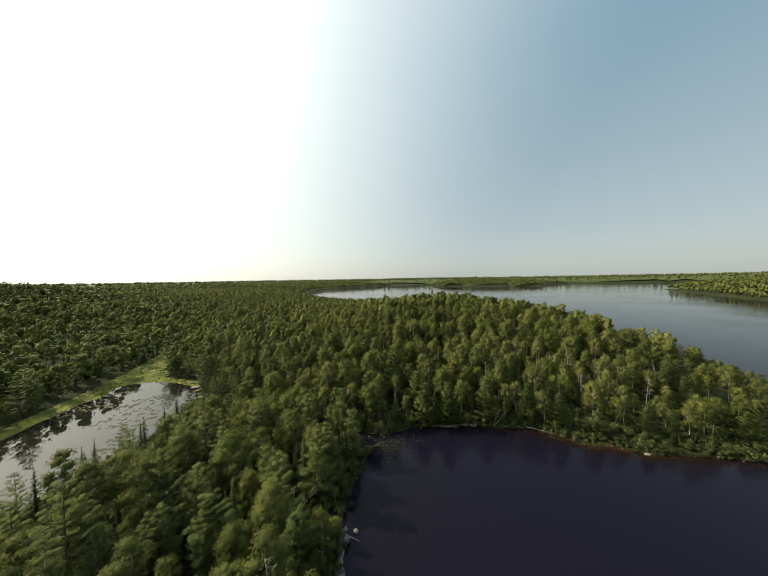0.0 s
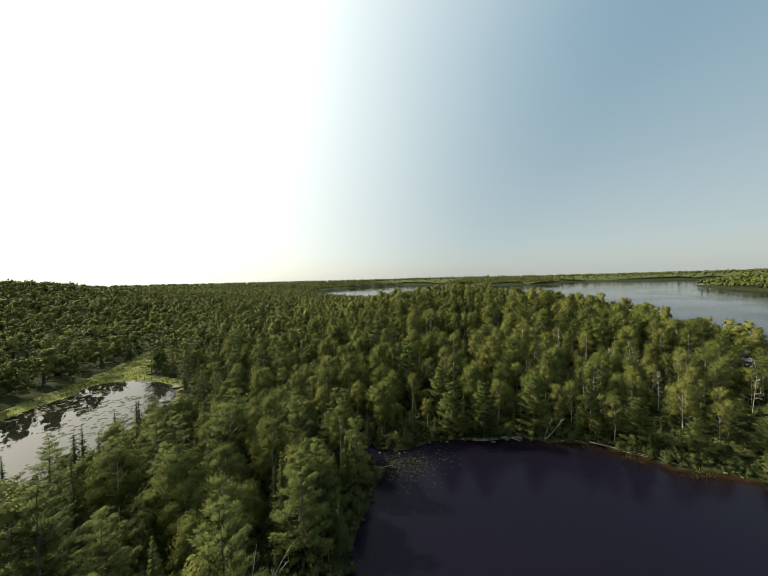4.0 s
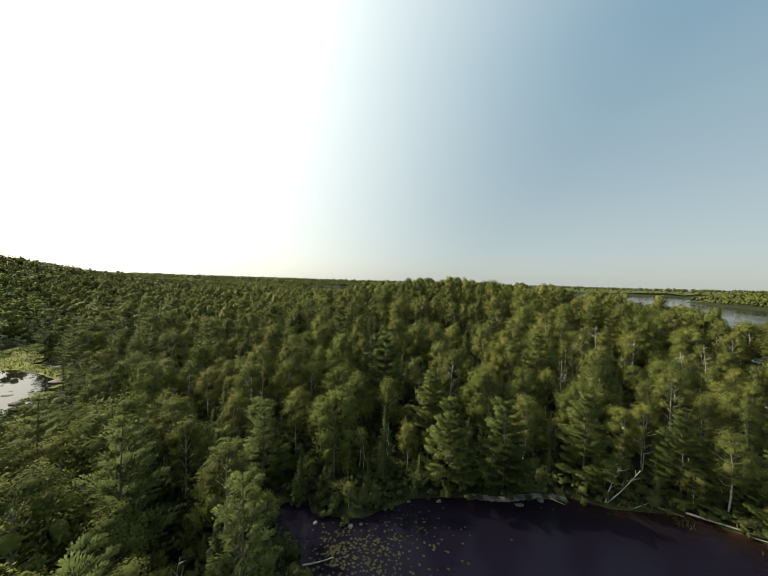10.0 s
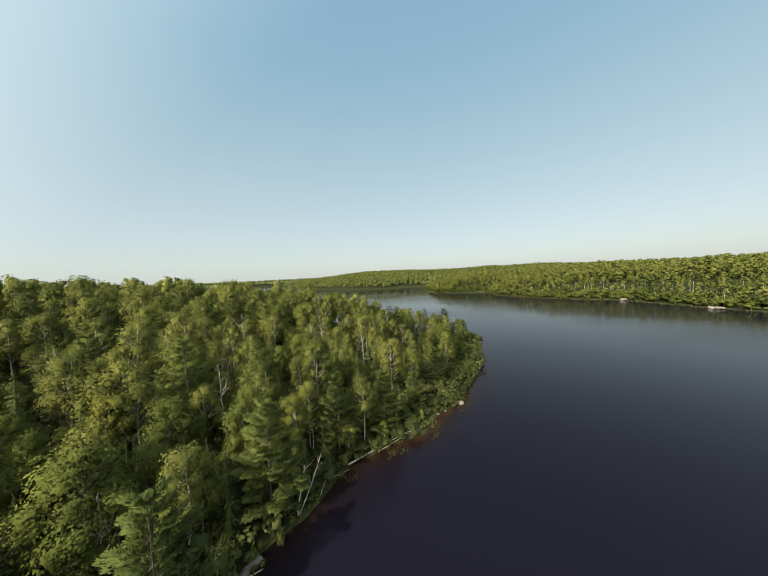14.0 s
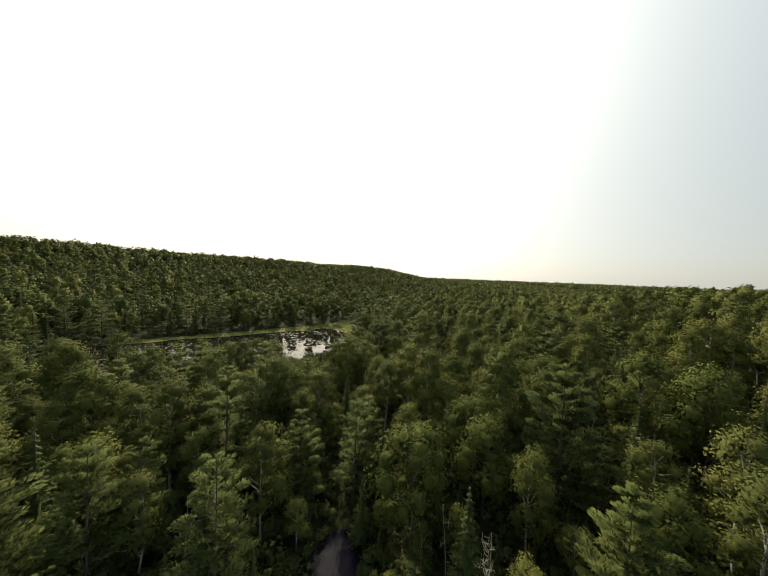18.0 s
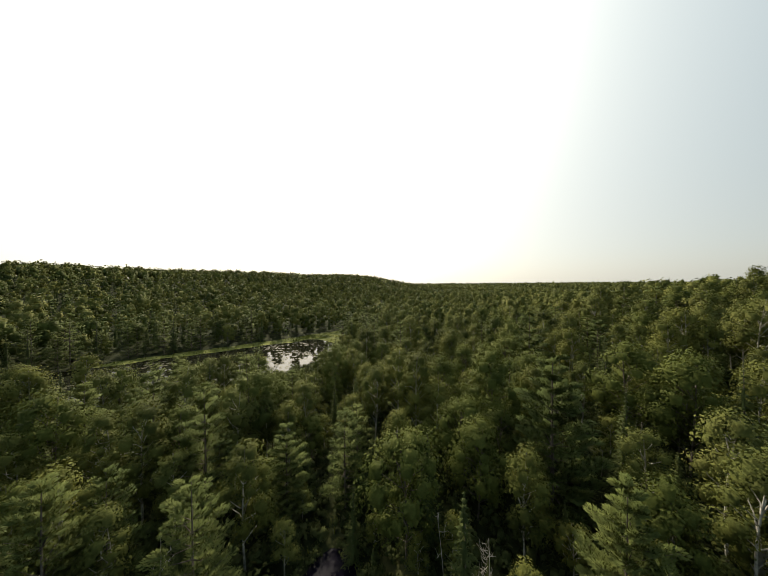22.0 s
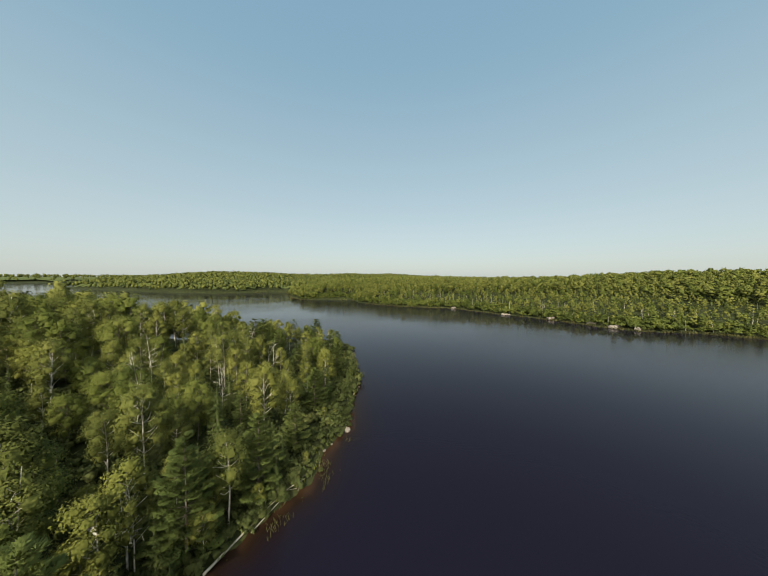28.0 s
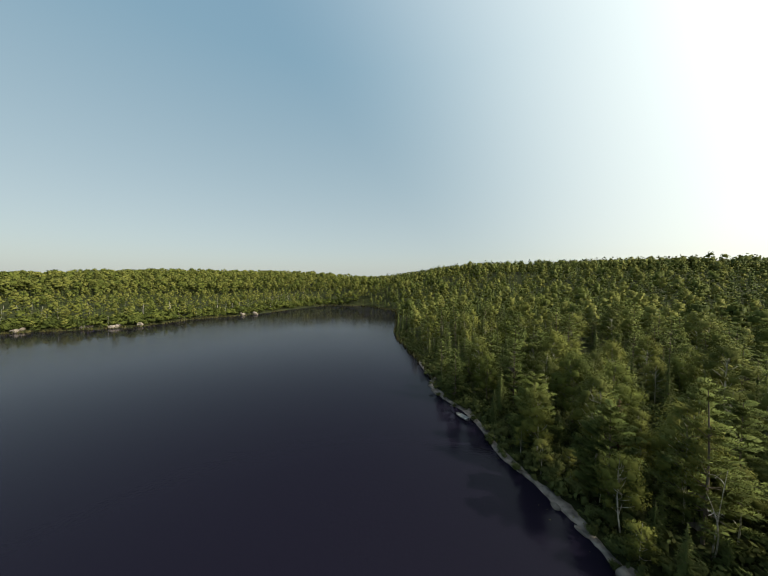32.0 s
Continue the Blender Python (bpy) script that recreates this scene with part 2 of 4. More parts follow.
POND_SHORE = [(-72, 38), (-66, 62), (-66, 95), (-69, 106), (-78, 117), (-85, 123), (-100, 126), (-114, 142), (-126, 162), (-134, 180), (-139, 178),
              (-130, 152), (-122, 135), (-116, 110), (-110, 80), (-106, 50), (-98, 34), (-82, 28)]
POND_Z = 1.0
MEADOW = [(387, 90), (394, 131), (406, 133), (402, 90)]


def signed(px, py, poly):
    """Distance of points to a closed line, negative inside it."""
    px, py = np.asarray(px, float), np.asarray(py, float)
    best = np.full(px.shape, 1e9)
    inside = np.zeros(px.shape, bool)
    for (ax, ay), (bx, by) in zip(poly, poly[1:] + poly[:1]):
        dx, dy = bx - ax, by - ay
        s = np.clip(((px - ax) * dx + (py - ay) * dy) / (dx * dx + dy * dy), 0, 1)
        best = np.minimum(best, np.hypot(px - ax - s * dx, py - ay - s * dy))
        crosses = (ay > py) != (by > py)
        with np.errstate(divide="ignore", invalid="ignore"):
            inside ^= crosses & (px < (bx - ax) * (py - ay) / (by - ay if by != ay else 1e-9) + ax)
    return np.where(inside, -best, best)


def waves(x, y, seed):
    """Smooth unevenness between about -1 and 1."""
    out = 0
    for n in range(4):
        a, w = seed * 1.7 + n * 2.4, 0.8 + 0.55 * n
        out = out + np.sin((x * math.cos(a) + y * math.sin(a)) * w + seed * 3.1 + n) / (1 + 0.6 * n)
    return out / 2.2


def lake_edge(x, y):
    near = np.exp(-((x - 15) ** 2 + (y - 60) ** 2) / 300 ** 2)
    return signed(x, y, LAKE) + waves(x / 5.0, y / 5.0, 1) * 1.1 * near + waves(x / 22.0, y / 22.0, 2) * 6 * (1 - near)


RISES = [  # metres above the general slope, centre, spread
    (8.5, 52, 225, 66, 70), (2, -4, 184, 40, 40), (5, 108, 190, 36, 45), (4, 50, 288, 58, 45),
    (24, -360, -70, 130, 150), (22, -400, 150, 130, 130), (20, -440, 310, 110, 90), (22, -210, -200, 120, 110), (24, -75, -270, 110, 90),
    (14, 116, -315, 90, 80), (12, 225, -340, 110, 90), (12, 320, -270, 120, 100), (11, 400, -120, 150, 130), (11, 480, 20, 130, 110),
    (20, 930, 20, 300, 260), (18, 850, 460, 240, 220)]


def height(x, y):
    """The ground."""
    x, y = np.asarray(x, float), np.asarray(y, float)
    lake, pond = lake_edge(x, y), signed(x, y, POND_SHORE) + waves(x / 6, y / 6, 5) * 1.2
    d = np.maximum(np.minimum(lake, pond + 3), 0)
    lowland = 1 - 0.75 * np.exp(-((x + 42) / 30) ** 2 - ((y - 80) / 50) ** 2)
    rise = np.clip((d - 1.5) / 26, 0, 1) ** 1.2
    land = 0.06 + np.minimum(d, 4) * 0.10 + 13 * (1 - np.exp(-np.maximum(d - 4, 0) / 150)) * (0.85 + 0.25 * waves(x / 110, y / 110, 3)) * lowland
    # the bank and ridge of the peninsula
    spit = (0.5 + 0.5 * np.tanh((y - 92) / 8)) * (0.5 + 0.5 * np.tanh((x + 20) / 10))
    land = land + 3.2 * (1 - np.exp(-np.maximum(d - 4, 0) / 14)) * spit
    for top, cx, cy, wx_, wy_ in RISES:
        land = land + rise * top * np.exp(-((x - cx) / wx_) ** 2 - ((y - cy) / wy_) ** 2)
    land = land + rise * (30 * (1 - np.exp(-np.maximum(np.hypot(x, y) - 700, 0) / 2500)) * (0.7 + 0.3 * waves(x / 500, y / 500, 4)) * np.minimum(d / 150, 1))
    z = np.where(lake > 0, land, np.maximum(lake * 0.35, -3.0))
    return np.where((pond < 0) & (lake > 0), np.maximum(POND_Z - 0.15 + pond * 0.25, POND_Z - 1.2), z)


def mesh_from(name, verts, quads, normals=None):
    """A mesh of four-sided faces, from arrays; leaves take the rounding of their crown."""
    me = bpy.data.meshes.new(name)
    verts, quads = np.asarray(verts, np.float32), np.asarray(quads, np.int32)
    me.vertices.add(len(verts))
    me.vertices.foreach_set("co", verts.ravel())
    me.loops.add(quads.size)
    me.loops.foreach_set("vertex_index", quads.ravel())
    me.polygons.add(len(quads))
    me.polygons.foreach_set("loop_start", np.arange(0, quads.size, 4, dtype=np.int32))
    me.update(calc_edges=True)
    if normals is not None:
        me.polygons.foreach_set("use_smooth", np.ones(len(quads), bool))
        me.attributes.new("custom_normal", "FLOAT_VECTOR", "POINT").data.foreach_set("vector", np.asarray(normals, np.float32).ravel())
    return me


def made(name, me, mat, parent=None, smooth=False):
    ob = new(name, me)
    if not me.materials:
        me.materials.append(mat)
    if smooth:
        me.polygons.foreach_set("use_smooth", np.ones(len(me.polygons), bool))
    ob.parent = parent
    return ob


def axis_steps(lo, hi, fine, far):
    inner = list(np.arange(lo, hi + 0.01, fine))
    step, left, right = fine, [], []
    a, b = lo, hi
    while a > -far or b < far:
        step = min(step * 1.09, 220)
        if a > -far:
            a -= step
            left.append(a)
        if b < far:
            b += step
            right.append(b)
    return np.array(left[::-1] + inner + right)


def grid_faces(nx, ny):
    i = np.arange(nx * ny).reshape(ny, nx)
    return np.stack([i[:-1, :-1], i[:-1, 1:], i[1:, 1:], i[1:, :-1]], -1).reshape(-1, 4)


gx, gy = axis_steps(-140, 160, 2.0, 4800), axis_steps(-60, 180, 2.0, 4800)
GX, GY = np.meshgrid(gx, gy)
ground = made("ground", mesh_from("ground", np.stack([GX, GY, height(GX, GY)], -1).reshape(-1, 3), grid_faces(len(gx), len(gy))), GROUND, smooth=True)
tagged(ground, "dark mossy forest floor and lake bed", "ground", kind="structure")

wx, wy = axis_steps(-30, 160, 2.5, 4900), axis_steps(20, 150, 2.5, 4900)
WX, WY = np.meshgrid(wx, wy)
water_mesh = mesh_from("water", np.stack([WX, WY, 0 * WX], -1).reshape(-1, 3), grid_faces(len(wx), len(wy)))
shelf = np.exp(np.minimum(lake_edge(WX, WY), 0) / 2.0) * np.exp(-((WX - 64) / 42) ** 2 - ((WY - 82) / 22) ** 2)
water_mesh.attributes.new("shallow", "FLOAT", "POINT").data.foreach_set("value", shelf.ravel().astype(np.float32))
water = made("water", water_mesh, WATER)
tagged(water, "dark calm lake water with faint ripples", "lake", kind="structure")
px_, py_ = np.meshgrid(np.arange(-150, -56, 3.0), np.arange(20, 191, 3.0))
keep = signed(px_, py_, POND_SHORE) < 4
pf = grid_faces(px_.shape[1], px_.shape[0])
pf = pf[keep.ravel()[pf].all(1)]
pond = made("pond", mesh_from("pond", np.stack([px_, py_, 0 * px_ + POND_Z], -1).reshape(-1, 3), pf), POND)
tagged(pond, "still beaver pond mirroring the bright sky", "pond", kind="structure")

# ---------- trees ----------
rng = np.random.default_rng(7)


def unit(n):
    v = rng.normal(size=(n, 3))
    return v / np.linalg.norm(v, axis=1)[:, None]


def cards(centres, size, facing=None, flat=0.0, long=1.3, along_=None, broad=0.8):
    """Small leaf clumps: kite-shaped faces round the centres, turned at random or mostly along facing."""
    n = len(centres)
    nrm = unit(n) if facing is None else facing + unit(n) * (1 - flat)
    nrm = nrm / np.linalg.norm(nrm, axis=1)[:, None]
    a = np.cross(nrm, unit(n)) if along_ is None else along_ + unit(n) * 0.45
    a = a / np.linalg.norm(a, axis=1)[:, None]
    b = np.cross(nrm, a)
    s = size * rng.uniform(0.65, 1.35, n)[:, None]
    lift = nrm * s * rng.uniform(-0.25, 0.25, n)[:, None]
    v = np.stack([centres - a * s * long, centres - b * s * broad + lift, centres + a * s * long, centres + b * s * broad + lift], 1)
    return v.reshape(-1, 3), np.arange(4 * n).reshape(-1, 4)


def ball(radii, centre, uneven=0.2, cuts=2):
    """A lumpy closed form of four-sided faces."""
    n = cuts + 1
    vs, qs = [], []
    for ax in range(3):
        for sg in (-1, 1):
            g = np.linspace(-1, 1, n)
            u, w = np.meshgrid(g, g)
            p = np.zeros((n * n, 3))
            p[:, ax], p[:, (ax + 1) % 3], p[:, (ax + 2) % 3] = sg, u.ravel(), w.ravel()
            q = grid_faces(n, n) + len(vs) * n * n
            vs.append(p)
            qs.append(q if sg > 0 else q[:, ::-1])
    v = np.concatenate(vs)
    v = v / np.linalg.norm(v, axis=1)[:, None]
    k = 1 + uneven * waves(v[:, 0] * 2.4 + v[:, 2] * 1.3, v[:, 1] * 2.7 - v[:, 2] * 2.1, rng.uniform(0, 9))
    _, keep_, back = np.unique(np.round(v, 4), axis=0, return_index=True, return_inverse=True)
    return (v * k[:, None] * np.array(radii) + np.array(centre))[keep_], back.ravel()[np.concatenate(qs)]


def joined(pieces):
    vs, qs, ns, n = [], [], [], 0
    for p in pieces:
        vs.append(p[0])
        qs.append(p[1] + n)
        ns.append(p[2] if len(p) > 2 else None)
        n += len(p[0])
    whole = (np.concatenate(vs), np.concatenate(qs))
    return whole if ns[0] is None else whole + (np.concatenate(ns),)


def rounded(piece, *pulls, up=0.25):
    """Gives a piece normals that lead away from the centres in pulls: (centre, size, share)."""
    v = piece[0]
    n = np.zeros(v.shape) + np.array([0, 0, up])
    for centre, size, share in pulls:
        d = (v - np.array(centre)) / np.array(size)
        n = n + share * d / (np.linalg.norm(d, axis=1)[:, None] + 1e-6)
    return piece[0], piece[1], n / (np.linalg.norm(n, axis=1)[:, None] + 1e-6)


def limb(points, r0, r1, sides=5):
    """A tapered round bar along points."""
    p = np.array(points, float)
    k = len(p)
    vs = []
    for i in range(k):
        d = p[min(i + 1, k - 1)] - p[max(i - 1, 0)]
        d = d / (np.linalg.norm(d) + 1e-9)
        a = np.cross(d, (0.31, 0.95, 0.05))
        a = a / (np.linalg.norm(a) + 1e-9)
        b = np.cross(d, a)
        r = r0 + (r1 - r0) * i / (k - 1)
        t = np.linspace(0, 2 * math.pi, sides, endpoint=False)
        vs.append(p[i] + r * (np.cos(t)[:, None] * a + np.sin(t)[:, None] * b))
    v = np.concatenate(vs)
    q = [[i * sides + j, i * sides + (j + 1) % sides, (i + 1) * sides + (j + 1) % sides, (i + 1) * sides + j]
         for i in range(k - 1) for j in range(sides)]
    return v, np.array(q)


def forked(wood):
    """Joins three-sided limbs to the trunk that comes first, so that they grow out of it."""
    v, q = wood[0]
    trunk, vs, qs, n = v, [v], [q], len(v)
    for lv, lq in wood[1:]:
        foot = np.argsort(np.linalg.norm(trunk - lv[:3].mean(0), axis=1))[:3]
        to = np.concatenate([foot, np.arange(len(lv) - 3) + n])
        vs.append(lv[3:])
        qs.append(to[lq])
        n += len(lv) - 3
    return np.concatenate(vs), np.concatenate(qs)


def wavy(a, b, bend, n=5):
    a, b = np.array(a, float), np.array(b, float)
    side = rng.normal(size=3) * bend
    return [a + (b - a) * s + side * math.sin(math.pi * s) for s in np.linspace(0, 1, n)]


def broadleaf(tall, wide, base, n, size, lobes=11, bark=True):
    """A domed crown of lobes on forking limbs. base: where the crown begins, as a share of the height."""
    pieces, wood = [], []
    top = (rng.normal(0, 0.25), rng.normal(0, 0.25), tall * 0.90)
    if bark:
        wood.append(limb(wavy((0, 0, -0.3), top, 0.25, 12), 0.0095 * tall, 0.03))
    heart, dims = (0, 0, tall * (base * 0.55 + 0.40)), (wide, wide, tall * (1 - base) * 0.5)
    mids = []
    for i in range(lobes):
        s = i / (lobes - 1)
        a = i * 2.4 + rng.uniform(-0.6, 0.6)
        z = tall * (base + (0.86 - base) * s) + rng.normal(0, 0.25)
        spread = wide * rng.uniform(0.42, 0.70) * math.sin(math.pi * (0.25 + 0.72 * s)) ** 0.6
        c = np.array([math.cos(a) * spread, math.sin(a) * spread, z])
        r = wide * rng.uniform(0.30, 0.50) * (1.0 if bark else 1.0 + 0.12 * s) * (11 / max(lobes, 11)) ** 0.2
        mids.append((c, r))
        if bark:
            wood.append(limb(wavy((0, 0, z - r * 1.1 - 0.3), c, 0.15, 4), 0.005 * tall, 0.02, 3))
    whole = sum(r * r for c, r in mids)
    for c, r in mids:
        m = max(3, int(n * r * r / whole))
        u = unit(m)
        u[:, 2] = np.where(u[:, 2] < -0.5, -u[:, 2], u[:, 2])
        lump = 1 + 0.22 * waves(u[:, 0] * 3.2 + u[:, 2], u[:, 1] * 3.2 - u[:, 2] * 2, rng.uniform(0, 9))
        pos = c + u * np.array([r, r, r * 0.9]) * (rng.uniform(0.58, 1.18, m) * lump)[:, None]
        pieces.append(rounded(cards(pos, size, u + np.array([0, 0, 0.25]), 0.35), (c, (1, 1, 1), 0.75), (heart, dims, 0.55)))
        pieces.append(rounded(ball((r * (0.52 if bark else 0.80),) * 3, c, 0.25, 1), (c, (1, 1, 1), 0.75), (heart, dims, 0.55)))
    return joined(pieces), forked(wood) if wood else None


def pine(tall, wide, n_scale, size, bark=True, full=1.0):
    """Whorls of level limbs that carry upswept needle plumes, with dark gaps between the layers."""
    pieces, wood = [], []
    if bark:
        wood.append(limb(wavy((0, 0, -0.3), (0, 0, tall * 0.98), 0.12, 14), 0.011 * tall, 0.03))
    z = tall * 0.10
    while z < tall * (0.97 if bark else 0.88):
        s = (z / tall - 0.10) / 0.87
        reach = wide * (0.16 + 0.84 * (1 - s) ** 0.75) * (0.80 + 0.20 * min(1, s * 5))
        k = (6 if s < 0.7 else 5) if bark else 4
        a0 = rng.uniform(0, 6.28)
        for i in range(k):
            a, L = a0 + i * 6.283 / k + rng.uniform(-0.35, 0.35), reach * rng.uniform(0.55, 1.15)
            foot = np.array([0, 0, z + rng.normal(0, 0.2)])
            way = np.array([math.cos(a), math.sin(a), 0.08 + 0.50 * s])
            side = np.array([-math.sin(a), math.cos(a), 0])
            if bark and s < 0.8:
                wood.append(limb([foot, foot + way * L * 0.5, foot + way * L * 0.92 + np.array([0, 0, 0.12 * L])], 0.035, 0.012, 3))
            if not bark:
                m = max(2, int(n_scale * L * 1.3))
                t = rng.uniform(0.25, 1.0, m) ** 0.8
                w = rng.normal(0, 0.2, m) * L
                pos = foot + way * (t * L)[:, None] + side * w[:, None]
                pieces.append(rounded(cards(pos, size, np.tile((0, 0, 1.0), (m, 1)) + way * 0.5, 0.3, 1.3), (foot, (1, 1, 1), 0.7), up=0.5))
                continue
            plumes = 2 + int(L * 1.6 * full)
            for p in range(plumes):
                t = 1.0 if p == 0 else rng.uniform(0.40, 1.0)
                w = rng.normal(0, 0.16) * L * (1.25 - t)
                c = foot + way * (t * L) + side * w + np.array([0, 0, 0.13 * L * t * t])
                m = max(5, int(n_scale * rng.uniform(0.7, 1.3)))
                r = 0.30 + 0.07 * L
                u = unit(m)
                u[:, 2] = np.abs(u[:, 2]) * 0.9 - 0.15
                pos = c + u * np.array([r, r, r * 0.30])
                tip = way * 0.60 + u * 0.8 + np.array([0, 0, 0.22])
                pieces.append(rounded(cards(pos, size, np.tile((0, 0, 0.9), (m, 1)) + u * 0.4, 0.55, 1.6, tip, 0.5 if n_scale > 10 else 0.6), (c - np.array([0, 0, 0.1]), (1, 1, 0.6), 0.55), (foot, (1, 1, 1), 0.45), up=0.6))
        z += tall * (rng.uniform(0.070, 0.098) if bark else 0.105)
    for s in () if bark else (0.30, 0.52, 0.72):
        pieces.append(rounded(ball((wide * 0.26 * (1.15 - s), wide * 0.26 * (1.15 - s), tall * 0.10), (0, 0, tall * s), 0.3, 1), ((0, 0, tall * s), (1, 1, 1), 1.0)))
    return joined(pieces), forked(wood) if wood else None


def spruce(tall, wide, n, size, bark=True):
    """A narrow spire: whorls of uneven limbs that droop and turn up at their tips."""
    levels, spokes = max(6, int(tall / (0.50 if bark else 0.9))), 7
    share = np.linspace(0, 1, levels) ** 0.92
    ring_reach = wide * (1.03 - share)
    length = rng.uniform(0.50, 1.15, (levels, spokes)) * ring_reach[:, None]
    way = rng.uniform(0, 6.283, (levels, 1)) + np.arange(spokes) * 6.283 / spokes + rng.normal(0, 0.22, (levels, spokes))
    ring = rng.choice(levels, n, p=ring_reach / ring_reach.sum())
    spoke = rng.integers(0, spokes, n)
    t = rng.uniform(0.12, 1, n) ** 0.75
    L = length[ring, spoke]
    a = way[ring, spoke] + rng.normal(0, 0.16, n)
    out = np.stack([np.cos(a), np.sin(a), 0 * a], -1)
    rise = tall * (0.07 + 0.92 * share[ring]) - L * t * 0.38 + L * t * t * 0.20 + rng.normal(0, 0.05, n)
    pos = out * (L * t)[:, None] + np.stack([0 * a, 0 * a, rise], -1)
    core = [ball((wide * (0.22 if bark else 0.40) * (1 - i / 5), wide * (0.22 if bark else 0.40) * (1 - i / 5), tall * 0.11), (0, 0, tall * (0.16 + i / 5 * 0.80)), 0.3, 1) for i in range(5)]
    spray = cards(pos, size, out * 0.35 + np.array([0, 0, 0.9]), 0.45, 1.6, out - np.array([0, 0, 0.25]), 0.6)
    body = joined([rounded(p, ((0, 0, 0), (1, 1, 1e4), 1.0), up=0.6) for p in [spray] + core])
    wood = limb(wavy((0, 0, -0.3), (0, 0, tall), 0.05), 0.012 * tall, 0.015) if bark else None
    return body, wood


def bare(tall, limbs, lean=0.0):
    """A dead trunk with bare limbs."""
    top = np.array([lean * tall, 0, tall * math.sqrt(max(0.1, 1 - lean * lean))])
    stem = wavy((0, 0, -0.2), top, 0.25, 6)
    wood = [limb(stem, 0.006 * tall + 0.015, 0.018)]
    for i in range(limbs):
        s = rng.uniform(0.35, 0.95)
        p = top * s
        a = rng.uniform(0, 6.283)
        L = tall * rng.uniform(0.12, 0.30) * (1.2 - s)
        e = p + np.array([math.cos(a) * L, math.sin(a) * L, L * rng.uniform(0.2, 0.9)])
        wood.append(limb(wavy(p, e, 0.12, 4), 0.034, 0.01, 4))
        for j in range(2):
            e2 = e * 0.6 + p * 0.4
            w = rng.normal(size=3) * L * 0.35
            wood.append(limb([e2, e2 + w + np.array([0, 0, abs(w[2])])], 0.022, 0.008, 3))
    return joined(wood)


KINDS = {  # the nearest, a near, a more distant and a distant make of each
    "birch": (lambda: broadleaf(12.0, 2.9, 0.36, 4000, 0.080, 18), lambda: broadleaf(12.0, 2.9, 0.36, 1700, 0.125, 16),
              lambda: broadleaf(12.0, 2.9, 0.40, 180, 0.30, 9, False), lambda: broadleaf(12.0, 2.9, 0.42, 84, 0.38, 6, False)),
    "aspen": (lambda: broadleaf(13.0, 2.9, 0.40, 4000, 0.080, 18), lambda: broadleaf(13.0, 2.9, 0.40, 1700, 0.125, 16),
              lambda: broadleaf(13.0, 2.9, 0.42, 180, 0.30, 9, False), lambda: broadleaf(13.0, 2.9, 0.44, 84, 0.38, 6, False)),
    "maple": (lambda: broadleaf(12.0, 3.7, 0.30, 5600, 0.085, 24), lambda: broadleaf(12.0, 3.7, 0.30, 2200, 0.13, 20),
              lambda: broadleaf(12.0, 3.7, 0.34, 220, 0.34, 11, False), lambda: broadleaf(12.0, 3.7, 0.36, 96, 0.42, 7, False)),
    "pine": (lambda: pine(14.0, 4.0, 34, 0.105, True, 1.6), lambda: pine(14.0, 4.0, 16, 0.13),
             lambda: pine(14.0, 3.7, 1.7, 0.31, False), lambda: pine(14.0, 3.7, 0.6, 0.44, False)),
    "spruce": (lambda: spruce(11.0, 2.2, 2200, 0.095), lambda: spruce(11.0, 2.2, 850, 0.15),
               lambda: spruce(11.0, 2.1, 130, 0.30, False), lambda: spruce(11.0, 1.9, 40, 0.48, False)),
}
TALL = {"birch": 12.0, "aspen": 13.0, "maple": 12.0, "pine": 14.0, "spruce": 11.0}
NAMES = {"birch": ("paper_birch", "pale-trunked paper birch with light green crown in the forest", "birch tree"),
         "aspen": ("aspen_tree", "tall aspen with rounded yellow-green crown in the forest", "aspen tree"),
         "maple": ("maple_tree", "broad leafy maple with dense green crown in the forest", "maple tree"),
         "pine": ("white_pine", "white pine with layered blue-green needle plumes", "pine tree"),
         "spruce": ("spruce_tree", "narrow dark green spruce among leafy trees", "spruce tree")}
grand_pines = []
near_meshes = {}
for kind, (nearest, near, middle, mid) in KINDS.items():
    near_meshes[kind] = []
    for i in range(9):
        crown, wood = nearest() if i < 4 else near()
        cm, wm = mesh_from(kind + "_crown", *crown), mesh_from(kind + "_trunk", *wood)
        cm.materials.append(LEAF[kind])
        wm.materials.append(PALE_BARK if kind in ("birch", "aspen") else BARK)
        near_meshes[kind].append((cm, wm))
for i in range(4):
    crown, wood = pine(14.0, 4.7, 44, 0.115, True, 2.5)
    cm, wm = mesh_from("grand_pine_crown", *crown), mesh_from("grand_pine_trunk", *wood)
    cm.materials.append(LEAF["pine"])
    wm.materials.append(BARK)
    grand_pines.append((cm, wm))
mid_shapes = {kind: [mid()[0] for _ in range(6)] for kind, (nearest, near, middle, mid) in KINDS.items()}
middle_shapes = {kind: [middle()[0] for _ in range(6)] for kind, (nearest, near, middle, mid) in KINDS.items()}
far_shapes = {"leafy": [], "needle": [], "remote": []}
